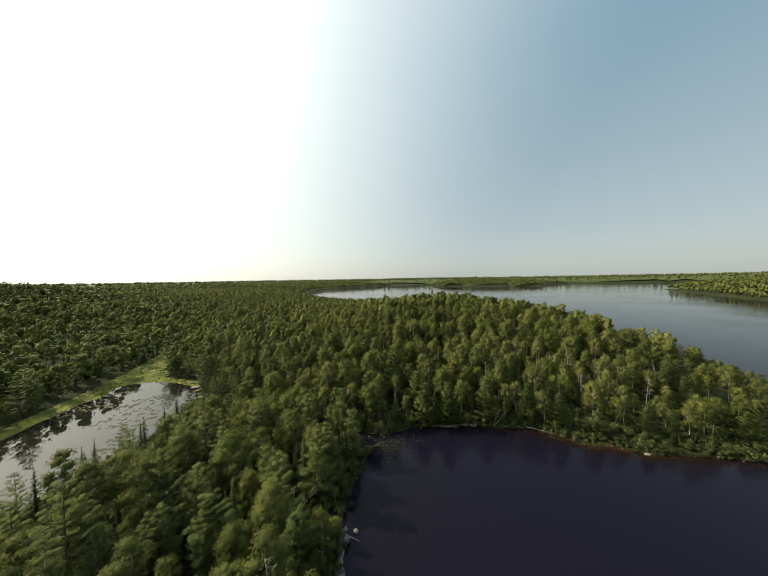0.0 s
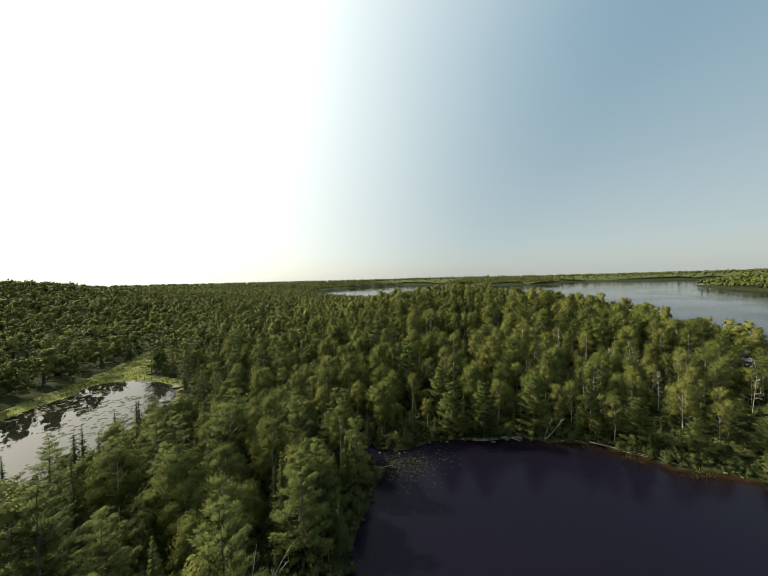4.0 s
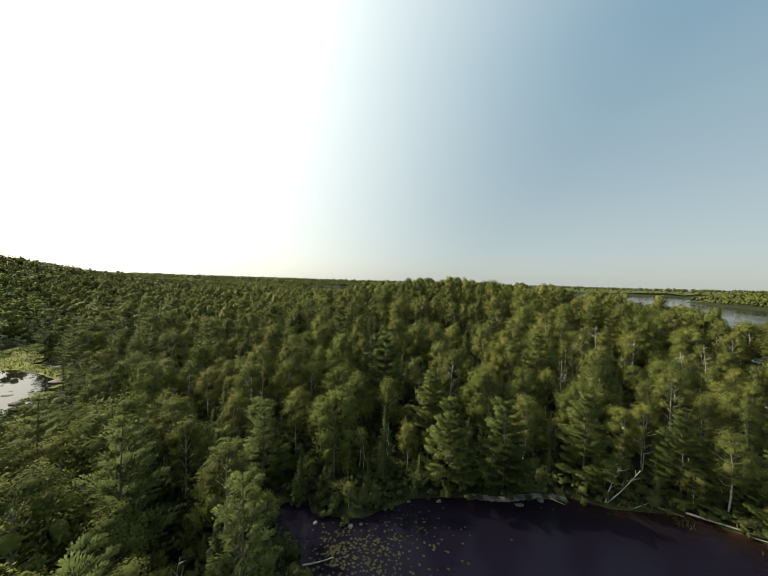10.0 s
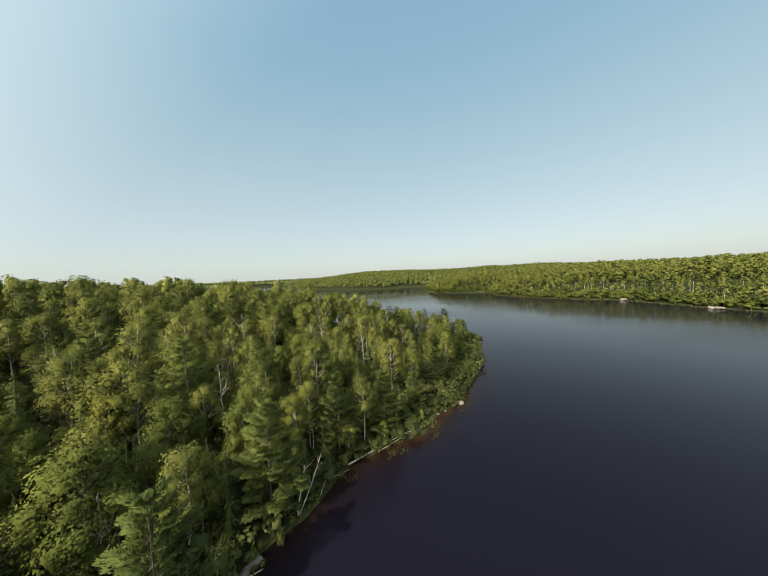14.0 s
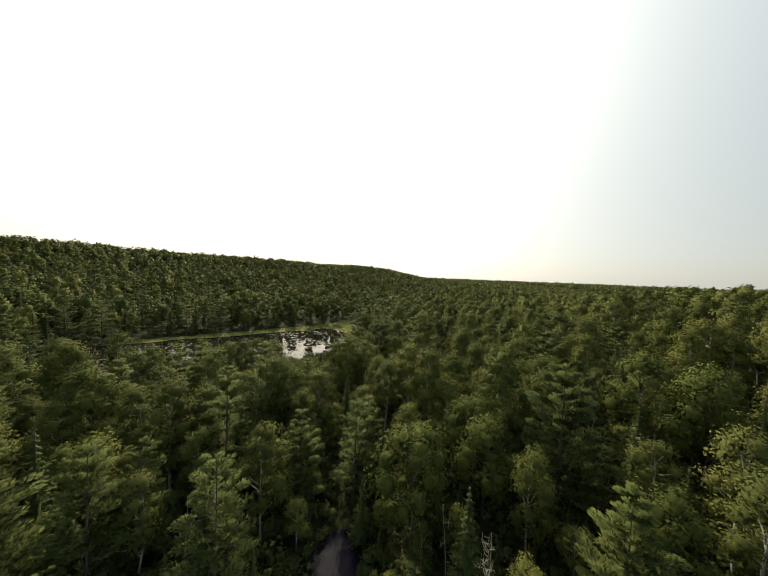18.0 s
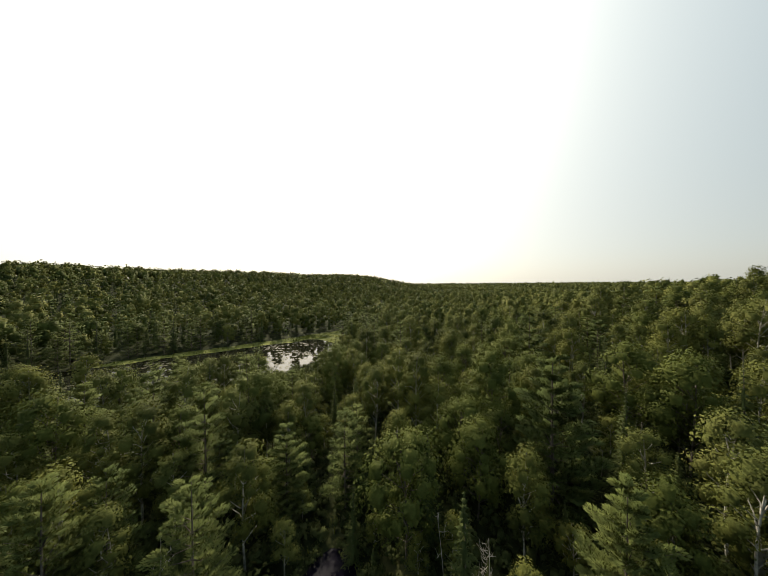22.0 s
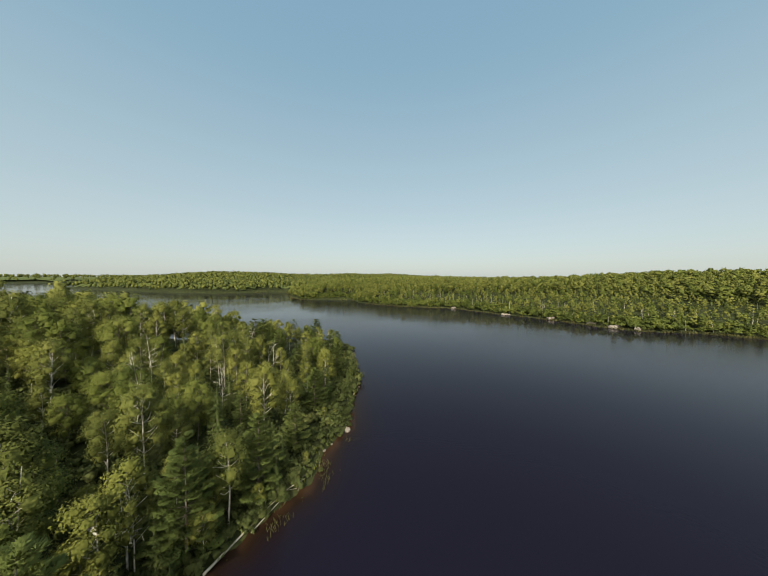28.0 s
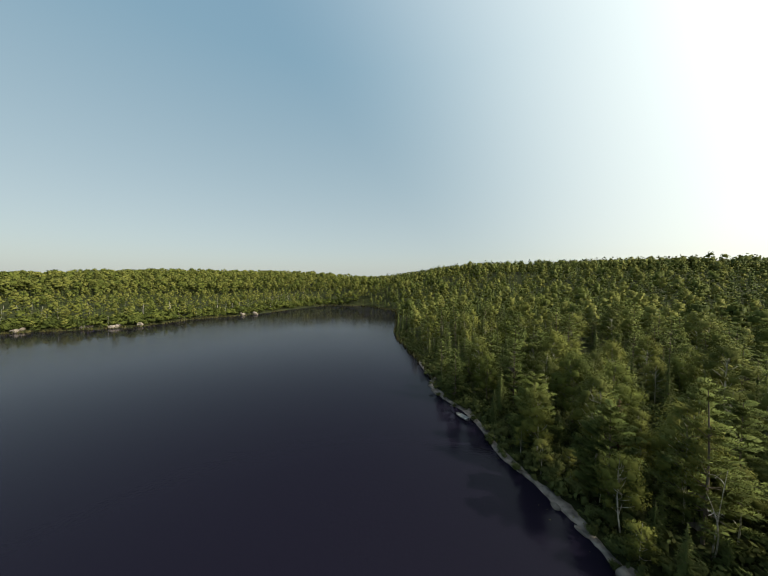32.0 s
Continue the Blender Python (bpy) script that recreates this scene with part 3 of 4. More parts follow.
for _ in range(8):
    heart = ((0, 0, 7.0), (1, 1, 1), 1.0)
    far_shapes["leafy"].append(joined([rounded(p, heart) for p in (ball((2.1, 2.1, 3.6), (0, 0, 7.0), 0.5, 1), cards(unit(24) * rng.uniform(0.7, 1.1, (24, 1)) * np.array([2.6, 2.6, 3.4]) + np.array([0, 0, 7.8]), 0.62))]))
    far_shapes["remote"].append(joined([rounded(p, heart) for p in (ball((2.6, 2.6, 4.0), (0, 0, 7.2), 0.5, 1), cards(unit(9) * np.array([2.7, 2.7, 3.4]) + np.array([0, 0, 8.0]), 0.8))]))
    far_shapes["needle"].append(joined([rounded(p, heart) for p in (ball((1.4, 1.4, 4.6), (0, 0, 6.4), 0.4, 1), cards(unit(12) * np.array([1.5, 1.5, 4.4]) + np.array([0, 0, 7.0]), 0.6))]))

tree_count = {k: 0 for k in KINDS}


def plant(kind, x, y, scale, turn, variant, grand=False):
    """One tree of its own: trunk and crown."""
    close = math.hypot(x - 19, y - 82) < 66 or math.hypot(x + 8, y - 40) < 44 or math.hypot(x - 62, y - 97) < 45
    cm, wm = near_meshes[kind][variant % 4 if close else 4 + variant % 5]
    name, label, cat = NAMES[kind]
    if grand:
        cm, wm = grand_pines[variant % 4]
        label = "broad white pine with full layered plumes at the lake shore"
    root = tagged(new(name), label, cat, group="forest trees")
    root.matrix_basis = pose(x, y, float(height(x, y)), 0, 0, turn) @ Matrix.Diagonal((scale * 1.0, scale * 1.0, scale, 1))
    made("trunk", wm, BARK, root)
    made("crown", cm, LEAF[kind], root)
    tree_count[kind] += 1
    return root


def spots(x0, x1, y0, y1, step):
    x, y = np.meshgrid(np.arange(x0, x1, step), np.arange(y0, y1, step))
    x, y = x.ravel(), y.ravel()
    return x + rng.uniform(-0.48, 0.48, len(x)) * step, y + rng.uniform(-0.45, 0.45, len(x)) * step


def choose(x, y, lake, pond):
    """Which kinds stand where: pines and spruces by the shore, spruces round the pond, leafy trees within."""
    u = rng.uniform(size=len(x))
    needle = 0.16 + 0.30 * np.exp(-np.maximum(lake, 0) / 9) + 0.55 * np.exp(-np.maximum(pond, 0) / 22) + 0.12 * waves(x / 14, y / 14, 6)
    needle = needle + 0.28 * ((y < 72) & (x < 20)) + 0.12 * (y < 20)
    pick = np.where(u < needle * 0.45, "pine", np.where(u < needle, "spruce", np.where(u < needle + (1 - needle) * 0.38, "birch",
                    np.where(u < needle + (1 - needle) * 0.72, "aspen", "maple"))))
    return pick


HOVER = (17.0, 76.0)
LANDMARKS = [  # kind, x, y, height of the top above the lake
    ("pine", 15.0, 91.2, 12.6), ("pine", 22.2, 90.8, 13.0), ("pine", 34.5, 93.4, 13.2), ("pine", 46.4, 92.2, 12.0),
    ("pine", 53.3, 87.8, 10.8), ("spruce", 53.8, 85.8, 5.8), ("pine", 62.6, 85.6, 7.9), ("pine", 75.0, 84.6, 9.6),
    ("spruce", 85.0, 78.6, 6.6), ("pine", 104.5, 85.0, 10.4), ("pine", 128.0, 93.0, 12.0), ("pine", 119.0, 84.0, 8.8),
    ("spruce", -4.4, 87.2, 7.1), ("pine", -11.4, 82.6, 11.0), ("pine", 5.2, 104.9, 19.0), ("pine", 13.0, 98.2, 13.4),
    ("maple", 12.4, 118.7, 20.5), ("maple", -3.5, 107.0, 18.8), ("birch", 9.4, 93.4, 8.6), ("spruce", 18.6, 95.0, 9.2),
    ("maple", 27.0, 101.5, 12.0), ("spruce", 40.0, 93.2, 6.5), ("pine", -21.0, 46.0, 13.5), ("pine", -7.4, 44.5, 12.5),
    ("birch", 44.4, 96.0, 12.4), ("birch", 41.6, 96.4, 11.6), ("pine", -4.8, 33.0, 12.0), ("pine", 97.5, 82.2, 8.6),
]
for kind, x, y, top in LANDMARKS:
    plant(kind, x, y, (top - float(height(x, y))) / TALL[kind], rng.uniform(0, 360), int(rng.integers(5)), kind == "pine")

sx, sy = spots(-300, 400, -290, 430, 4.8)
lk, pd = lake_edge(sx, sy), signed(sx, sy, POND_SHORE)
far_off = np.hypot(sx - HOVER[0], sy - HOVER[1])
ok = (lk > np.where(far_off < 130, 1.6, 1.0)) & ((far_off < 165) | (rng.uniform(size=len(sx)) < 0.75)) & (pd > 2.0) & (far_off < 340)
for _, mx, my, _ in LANDMARKS:
    ok &= np.hypot(sx - mx, sy - my) > 3.9
sx, sy, lk, pd, far_off = (a[ok] for a in (sx, sy, lk, pd, far_off))
kinds = choose(sx, sy, lk, pd)
size = np.clip(rng.normal(0.93, 0.19, len(sx)) + 0.10 * waves(sx / 9, sy / 9, 17), 0.45, 1.28) * (0.62 + 0.38 * np.clip(lk / 7, 0, 1))
size = size * (1 - 0.25 * np.clip((sx - 80) / 25, 0, 1) * (sy < 120))
size = np.where(kinds == "pine", size * 0.9, size)
size = np.where((pd < 14) & (sx < -98), np.clip(size * 1.2, 0.85, 1.25), size)
size = np.where((sx > 55) & (sy < 125), size * 0.88, size)
alder = (sx > 56) & (sx < 132) & (lk < 5.6) & (sy < 92)
size = np.where(alder, size * 0.34, size)
kinds = np.where(alder & (rng.uniform(size=len(sx)) < 0.75), "birch", kinds)
# the trees before the pond are young and low
tall_at = np.array([TALL[str(k)] for k in kinds])
bearing = np.degrees(np.arctan2(19 - sx, sy - 75))
over = np.hypot(sx - 19, sy - 75)
brow = np.maximum((1 - over / np.where((bearing > 70) & (bearing < 80.5), 92, 130)) * 26.5 - height(sx, sy), 2.6)
size = np.where((sx > -70) & (sx < -4) & (bearing > 66) & (bearing < 103), np.minimum(size, brow / tall_at), size)
turns, variants = rng.uniform(0, 360, len(sx)), rng.integers(0, 30, len(sx))
order = np.argsort(far_off)
joined_mid = {k: [] for k in KINDS}
for i in order:
    k = str(kinds[i])
    if tree_count[k] < 285 and far_off[i] < 140:
        plant(k, float(sx[i]), float(sy[i]), float(size[i]), float(turns[i]), int(variants[i]))
    else:
        joined_mid[k].append(i)


# young trees in the gaps
YOUNG = {"spruce": ("young_spruce", "young dark green spruce in a gap of the forest", 11.0), "birch": ("young_birch", "young leafy birch in a gap of the forest", 12.0)}
yx, yy = spots(-34, 62, 22, 118, 3.4)
yl = lake_edge(yx, yy)
room = np.min(np.hypot(yx[:, None] - sx[far_off < 110][None], yy[:, None] - sy[far_off < 110][None]), axis=1)
ready = (yl > 1.2) & (room > 1.7) & (np.hypot(yx - 10, yy - 78) < 52)
for n_, (x, y) in enumerate(zip(yx[ready][:280], yy[ready][:280])):
    kind = "spruce" if n_ % 5 < 3 else "birch"
    name, label, full_tall = YOUNG[kind]
    root = tagged(new(name), label, "young tree", group="young trees")
    k_ = rng.uniform(2.6, 6.2) / full_tall
    root.matrix_basis = pose(float(x), float(y), float(height(x, y)), 0, 0, rng.uniform(0, 360)) @ Matrix.Diagonal((k_ * 1.15, k_ * 1.15, k_, 1))
    cm, wm = near_meshes[kind][4 + n_ % 5]
    made("trunk", wm, BARK, root)
    made("crown", cm, LEAF[kind], root)


def stand(name, shapes, xs, ys, sizes, mat, label, wide=1.0):
    """Many far trees in one mesh."""
    vs, qs, ns, n = [], [], [], 0
    zs = height(xs, ys)
    for x, y, z, s in zip(xs, ys, zs, sizes):
        v, q, nv = shapes[int(rng.integers(len(shapes)))]
        a = rng.uniform(0, 6.283)
        c, d = math.cos(a) * s * wide, math.sin(a) * s * wide
        w = np.stack([v[:, 0] * c - v[:, 1] * d + x, v[:, 0] * d + v[:, 1] * c + y, v[:, 2] * s + z], -1)
        vs.append(w)
        qs.append(q + n)
        ns.append(np.stack([nv[:, 0] * math.cos(a) - nv[:, 1] * math.sin(a), nv[:, 0] * math.sin(a) + nv[:, 1] * math.cos(a), nv[:, 2]], -1))
        n += len(v)
    ob = made(name, mesh_from(name, np.concatenate(vs), np.concatenate(qs), np.concatenate(ns)), mat)
    return tagged(ob, label, "forest", kind="stuff")


for k, idx in joined_mid.items():
    idx = np.array(idx)
    nearer = np.hypot(sx[idx] - 17, sy[idx] - 70) < 175
    for name, shapes, m in (("middle_", middle_shapes, idx[nearer]), ("distant_", mid_shapes, idx[~nearer])):
        stand(name + k + "_stand", shapes[k], sx[m], sy[m], size[m], LEAF[k], "dense stand of " + k + " trees further back in the forest")

# far woods: leafy and needle crowns, wider apart the further off
fx, fy, fs = [], [], []
for r0, r1, step, big in ((330, 560, 5.7, 1.0), (560, 1000, 9.0, 1.15), (1000, 1900, 17.0, 1.5), (1900, 4600, 60.0, 2.2)):
    x, y = spots(-r1, r1, -r1, r1, step)
    r = np.hypot(x - HOVER[0], y - HOVER[1])
    front = signed(x, y, LAKE)
    m = (r >= r0) & (r < r1) & (front > 1.5) & (signed(x, y, POND_SHORE) > 2) & (signed(x, y, MEADOW) > 1)
    m &= (front < 420) | (rng.uniform(size=len(x)) < 0.5)
    fx.append(x[m])
    fy.append(y[m])
    fs.append(rng.uniform(0.8, 1.25, m.sum()) * big)
fx, fy, fs = np.concatenate(fx), np.concatenate(fy), np.concatenate(fs)
by_shore = (np.hypot(fx - HOVER[0], fy - HOVER[1]) < 560) & (fx > 20) & (fy < 260)
front = signed(fx, fy, LAKE) < 55
for k, share in (("birch", 0), ("aspen", 1), ("maple", 2), ("spruce", 3)):
    mine = by_shore & (np.arange(len(fx)) % 4 == share)
    stand("far_shore_" + k + "_stand", middle_shapes[k], fx[mine & front], fy[mine & front], fs[mine & front] * 0.80, LEAF[k], k + " trees standing along the far shore", 1.25)
    stand("far_hill_" + k + "_stand", mid_shapes[k], fx[mine & ~front], fy[mine & ~front], fs[mine & ~front] * 0.90, LEAF[k], k + " trees on the hills behind the far shore", 1.35)
fx, fy, fs = fx[~by_shore], fy[~by_shore], fs[~by_shore]
part_needle = rng.uniform(size=len(fx)) < 0.22 + 0.2 * waves(fx / 60, fy / 60, 8)
remote = np.hypot(fx - HOVER[0], fy - HOVER[1]) > 560
for name, shapes, m in (("far_leafy_woods", "leafy", ~part_needle & ~remote), ("remote_leafy_woods", "remote", ~part_needle & remote)):
    stand(name, far_shapes[shapes], fx[m], fy[m], fs[m], LEAF["aspen"], "far leafy woods covering the hills round the lake")
stand("far_needle_woods", far_shapes["needle"], fx[part_needle], fy[part_needle], fs[part_needle], LEAF["spruce"], "far dark needle trees scattered over the hills")

# the closed roof of leaves under the far crowns
cgx, cgy = axis_steps(-600, 800, 14.0, 4700), axis_steps(-600, 800, 14.0, 4700)
CX, CY = np.meshgrid(cgx, cgy)
cd = np.minimum(signed(CX, CY, LAKE), signed(CX, CY, MEADOW))
roof = height(CX, CY) - 2 + (8.6 + 1.4 * waves(CX / 9, CY / 9, 11) + 1.2 * waves(CX / 31, CY / 31, 12)) * np.clip((cd - 12) / 30, 0, 1)
cf = grid_faces(len(cgx), len(cgy))
cf = cf[((cd.ravel()[cf] > 10) & (np.hypot(CX - HOVER[0], CY - HOVER[1]).ravel()[cf] > 480)).all(1)]
canopy = made("far_canopy", mesh_from("far_canopy", np.stack([CX, CY, roof], -1).reshape(-1, 3), cf), LEAF["spruce"], smooth=True)
tagged(canopy, "closed green canopy of the far wooded hills", "forest", kind="stuff")

# ---------- shrubs and undergrowth ----------
def shrub(tall, wide, n, size):
    pieces = []
    for _ in range(6):
        a, q = rng.uniform(0, 6.283), rng.uniform(0.1, 0.75) * wide
        c = np.array([math.cos(a) * q, math.sin(a) * q, tall * rng.uniform(0.25, 0.72)])
        r = wide * rng.uniform(0.35, 0.55)
        u = unit(n // 6)
        u[:, 2] = np.abs(u[:, 2]) * 0.9 + 0.05
        pieces.append(rounded(cards(c + u * r * rng.uniform(0.6, 1.15, n // 6)[:, None], size, u, 0.4), (c, (1, 1, 1), 1.0)))
        pieces.append(rounded(ball((r * 0.55, r * 0.55, r * 0.55), c, 0.3, 1), (c, (1, 1, 1), 1.0)))
    stems = [limb(wavy((0, 0, -0.2), (rng.normal(0, wide * 0.4), rng.normal(0, wide * 0.4), tall * 0.7), 0.1, 3), 0.03, 0.01, 3) for _ in range(4)]
    return joined(pieces), joined(stems)


shrub_meshes = []
for i in range(5):
    (leaf_arrays), (stem_arrays) = shrub(1.9, 1.3, 840, 0.074)
    lm, sm = mesh_from("shrub_leaves", *leaf_arrays), mesh_from("shrub_stems", *stem_arrays)
    lm.materials.append(LEAF["shrub"])
    sm.materials.append(BARK)
    shrub_meshes.append((lm, sm))
ux, uy = spots(-40, 165, -70, 130, 1.8)
ul = lake_edge(ux, uy)
ud = np.hypot(ux - HOVER[0], uy - HOVER[1])
um = (ul > -0.4) & (ul < 6.5) & (ud < 150) & (rng.uniform(size=len(ux)) < np.where(ul < 3, 0.85, 0.45))
ux, uy, ul, ud = ux[um], uy[um], ul[um], ud[um]
us = rng.uniform(0.6, 1.3, len(ux)) * (0.55 + 0.45 * np.clip(ul / 2, 0, 1))
first = np.argsort(ud)
for i in first[:300]:
    root = tagged(new("shore_shrub"), "leafy green alder shrub at the water's edge", "shrub", group="shore shrubs")
    s_ = float(us[i])
    root.matrix_basis = pose(float(ux[i]), float(uy[i]), float(height(ux[i], uy[i])), 0, 0, float(rng.uniform(0, 360))) @ Matrix.Diagonal((s_, s_, s_, 1))
    lm, sm = shrub_meshes[int(rng.integers(5))]
    made("leaves", lm, LEAF["shrub"], root)
    made("stem", sm, BARK, root)
rest = first[300:]
shrub_shapes = [shrub(1.9, 1.3, 210, 0.145)[0] for _ in range(6)]
stand("undergrowth", shrub_shapes, ux[rest], uy[rest], us[rest], LEAF["shrub"], "low leafy undergrowth along the lake shore")
# shrubs that close the foot of the woods on the eastern shore
ex, ey = spots(60, 420, -215, 190, 4.2)
el = lake_edge(ex, ey)
em = (el > 2.6) & (el < 17) & ((ey < 60) | (ex > 250))
stand("far_shore_shrubs", shrub_shapes, ex[em], ey[em], rng.uniform(1.3, 2.6, em.sum()) * np.clip(0.5 + el[em] / 9, 0.5, 1.3), LEAF["maple"], "leafy shrubs along the foot of the far woods", 1.2)
# pale birch stems that show among the leaves of that shore
def stems(name, xs, ys, mat, label):
    pieces = []
    for x, y, z in zip(xs, ys, height(xs, ys)):
        tall, lean = rng.uniform(5.5, 9.5), rng.normal(0, 0.5, 2)
        pieces.append(limb([(x, y, z), (x + lean[0] * 0.4, y + lean[1] * 0.4, z + tall * 0.5), (x + lean[0], y + lean[1], z + tall)], 0.10, 0.05, 4))
    return tagged(made(name, mesh_from(name, *joined(pieces)), mat), label, "tree trunks", kind="stuff")


bx_, by_ = spots(70, 420, -215, 60, 5.0)
bl_ = lake_edge(bx_, by_)
bm_ = (bl_ > 3.5) & (bl_ < 40) & (rng.uniform(size=len(bx_)) < np.where(bl_ < 10, 0.10, 0.16))
stems("far_shore_stems", bx_[bm_], by_[bm_], PALE_BARK, "thin pale birch stems at the edge of the far woods")
# low growth under the nearest trees
def ground_cover():
    pieces = []
    for _ in range(3):
        c = np.array([rng.normal(0, 0.8), rng.normal(0, 0.8), rng.uniform(0.3, 0.7)])
        r = rng.uniform(0.6, 0.95)
        u = unit(26)
        u[:, 2] = np.abs(u[:, 2])
        pieces.append(rounded(cards(c + u * r * rng.uniform(0.6, 1.15, 26)[:, None], 0.15, u, 0.2), (c, (1, 1, 1), 1.0)))
        pieces.append(rounded(ball((r * 0.5, r * 0.5, r * 0.45), c, 0.3, 1), (c, (1, 1, 1), 1.0)))
    return joined(pieces)


cover_shapes = [ground_cover() for _ in range(6)]
vx, vy = spots(-75, 112, -14, 168, 2.3)
vl = lake_edge(vx, vy)
vm = (vl > 0.15) & (signed(vx, vy, POND_SHORE) > 1) & (np.hypot(vx - HOVER[0], vy - HOVER[1]) < 90)
stand("forest_undergrowth", cover_shapes, vx[vm], vy[vm], rng.uniform(0.7, 1.6, vm.sum()) * np.clip(0.35 + vl[vm] / 3, 0.35, 1), LEAF["shrub"], "dim leafy undergrowth between the tree trunks")


# ---------- dead trees, logs ----------
def wooden(name, arrays, mat, at, turn, label, cat, part_name="trunk"):
    root = tagged(new(name), label, cat)
    root.matrix_basis = pose(*at, 0, 0, turn)
    made(part_name, mesh_from(name, *arrays), mat, root)
    return root


def on_ground(x, y, lift=0.0):
    return (x, y, float(height(x, y)) + lift)


def forked_snag():
    """A bleached dead tree of two leaning stems with stub limbs."""
    root = tagged(new("dead_snag"), "bleached white forked dead tree leaning at the lake shore", "dead tree")
    root.matrix_basis = pose(*on_ground(35.6, 90.8), 0, 0, -15)
    for lean, tall, way in ((0.62, 5.8, 0.0), (0.30, 5.4, 0.5)):
        stem = made("stem", mesh_from("snag_stem", *limb(wavy((0, 0, -0.3), (lean * tall, way, tall * 0.88), 0.2, 6), 0.10, 0.03, 6)), BLEACHED, root)
        for i in range(9):
            s_ = rng.uniform(0.4, 0.95)
            p = np.array([lean * tall * s_, way * s_, tall * 0.88 * s_])
            e = p + np.array([rng.normal(0.2, 0.5), rng.normal(0, 0.5), rng.uniform(0.3, 1.1)])
            made("limb", mesh_from("snag_limb", *limb([p, (p + e) / 2 + rng.normal(size=3) * 0.05, e], 0.035, 0.012, 4)), BLEACHED, stem)


forked_snag()
for x, y, tall, limbs_, lean, turn, mat, label in (
        (3.0, 91.9, 6.4, 3, 0.10, 200, BLEACHED, "bare grey broken trunk at the mouth of the creek"),
        (6.2, 92.6, 7.2, 22, 0.06, 40, BLEACHED, "dead twiggy spruce with bare grey limbs"),
        (1.5, 112.0, 12.5, 16, 0.05, 90, BLEACHED, "bare dead birch top rising from the canopy"),
        (50.0, 114.5, 11.0, 18, 0.08, 10, PALE_BARK, "pale dead birch with forked bare limbs"),
        (47.6, 116.0, 10.5, 12, 0.12, 160, PALE_BARK, "pale dead birch leaning among leafy trees"),
        (45.0, 112.5, 10.0, 10, 0.16, 200, PALE_BARK, "pale dead birch with a broken top"),
        (43.3, 94.6, 9.6, 12, 0.08, 60, PALE_BARK, "white forked dead birch behind the shore pines"),
        (22.0, 99.0, 9.0, 14, 0.10, 300, BLEACHED, "dead grey tree standing among the pines"),
        (29.5, 111.4, 13.0, 12, 0.08, 20, PALE_BARK, "slender pale dead birch in the forest"),
        (70.0, 112.0, 12.0, 12, 0.06, 120, PALE_BARK, "slender pale dead birch in the forest"),
        (56.0, 104.0, 11.0, 14, 0.07, 25, PALE_BARK, "slender pale dead birch near the point"),
        (62.5, 108.0, 12.0, 12, 0.10, 140, PALE_BARK, "slender pale dead birch near the point"),
        (66.0, 98.5, 10.5, 16, 0.05, 210, PALE_BARK, "slender pale dead birch near the point"),
        (75.0, 103.0, 11.0, 12, 0.08, 75, PALE_BARK, "slender pale dead birch near the point"),
        (84.0, 96.0, 10.0, 14, 0.06, 310, PALE_BARK, "slender pale dead birch near the point"),
        (94.0, 104.0, 11.0, 12, 0.09, 170, PALE_BARK, "slender pale dead birch near the point"),
        (38.0, 105.0, 12.0, 14, 0.06, 95, PALE_BARK, "pale dead birch rising through the leafy crowns"),
        (56.0, 124.0, 13.0, 14, 0.10, 250, PALE_BARK, "pale dead birch rising through the leafy crowns"),
        (116.0, 86.0, 9.5, 12, 0.10, 75, BLEACHED, "dead pale tree near the tip of the point"),
        (-11.4, 51.6, 9.6, 2, 0.46, 33, PALE_BARK, "leaning dead birch trunk above the rocky shore"),
        (-11.8, 51.2, 9.8, 2, 0.20, 60, PALE_BARK, "slanting dead birch trunk above the rocky shore"),
        (-15.0, 66.0, 8.0, 5, 0.12, 140, PALE_BARK, "slanting bare birch trunk in the shaded bank"),
        (-9.0, 72.0, 7.0, 5, 0.14, 20, PALE_BARK, "bare birch trunk in the shaded bank")):
    wooden("dead_tree", bare(tall, limbs_, lean), mat, on_ground(x, y), turn, label, "dead tree")


def fallen_log():
    """A long fallen trunk at the waterline, broken off pieces beside it."""
    root = tagged(new("fallen_log"), "long bleached fallen trunk lying along the waterline", "fallen log")
    root.matrix_basis = pose(43.2, 90.3, 0.16, 0, 0, -27.0) @ Matrix.Diagonal((0.86, 0.86, 0.86, 1))
    made("trunk", mesh_from("log_trunk", *limb(wavy((1.8, 0, 0.30), (15.0, 0.6, 0.0), 0.12, 7), 0.15, 0.06, 8)), BLEACHED, root)
    made("split_trunk", mesh_from("log_split", *limb(wavy((7.6, -0.5, 0.1), (13.8, -0.1, 0.0), 0.1, 6), 0.08, 0.04, 6)), BLEACHED, root)
    made("broken_top", mesh_from("log_top", *limb(wavy((13.2, 0.9, 0.1), (18.2, -0.6, -0.05), 0.08, 4), 0.12, 0.06, 6)), BLEACHED, root)
    for x0, y0, x1, y1 in ((14.2, 1.2, 15.6, -0.9), (10.0, 0.9, 12.6, 2.2), (4.0, 0.6, 6.2, 1.8), (13.4, 0.2, 13.9, 1.9), (-1.6, -0.5, 1.4, -0.9), (16.0, 1.4, 18.4, 1.0)):
        made("limb", mesh_from("log_limb", *limb(wavy((x0, y0, 0.1), (x1, y1, 0.15), 0.08, 4), 0.07, 0.025, 5)), BLEACHED, root)


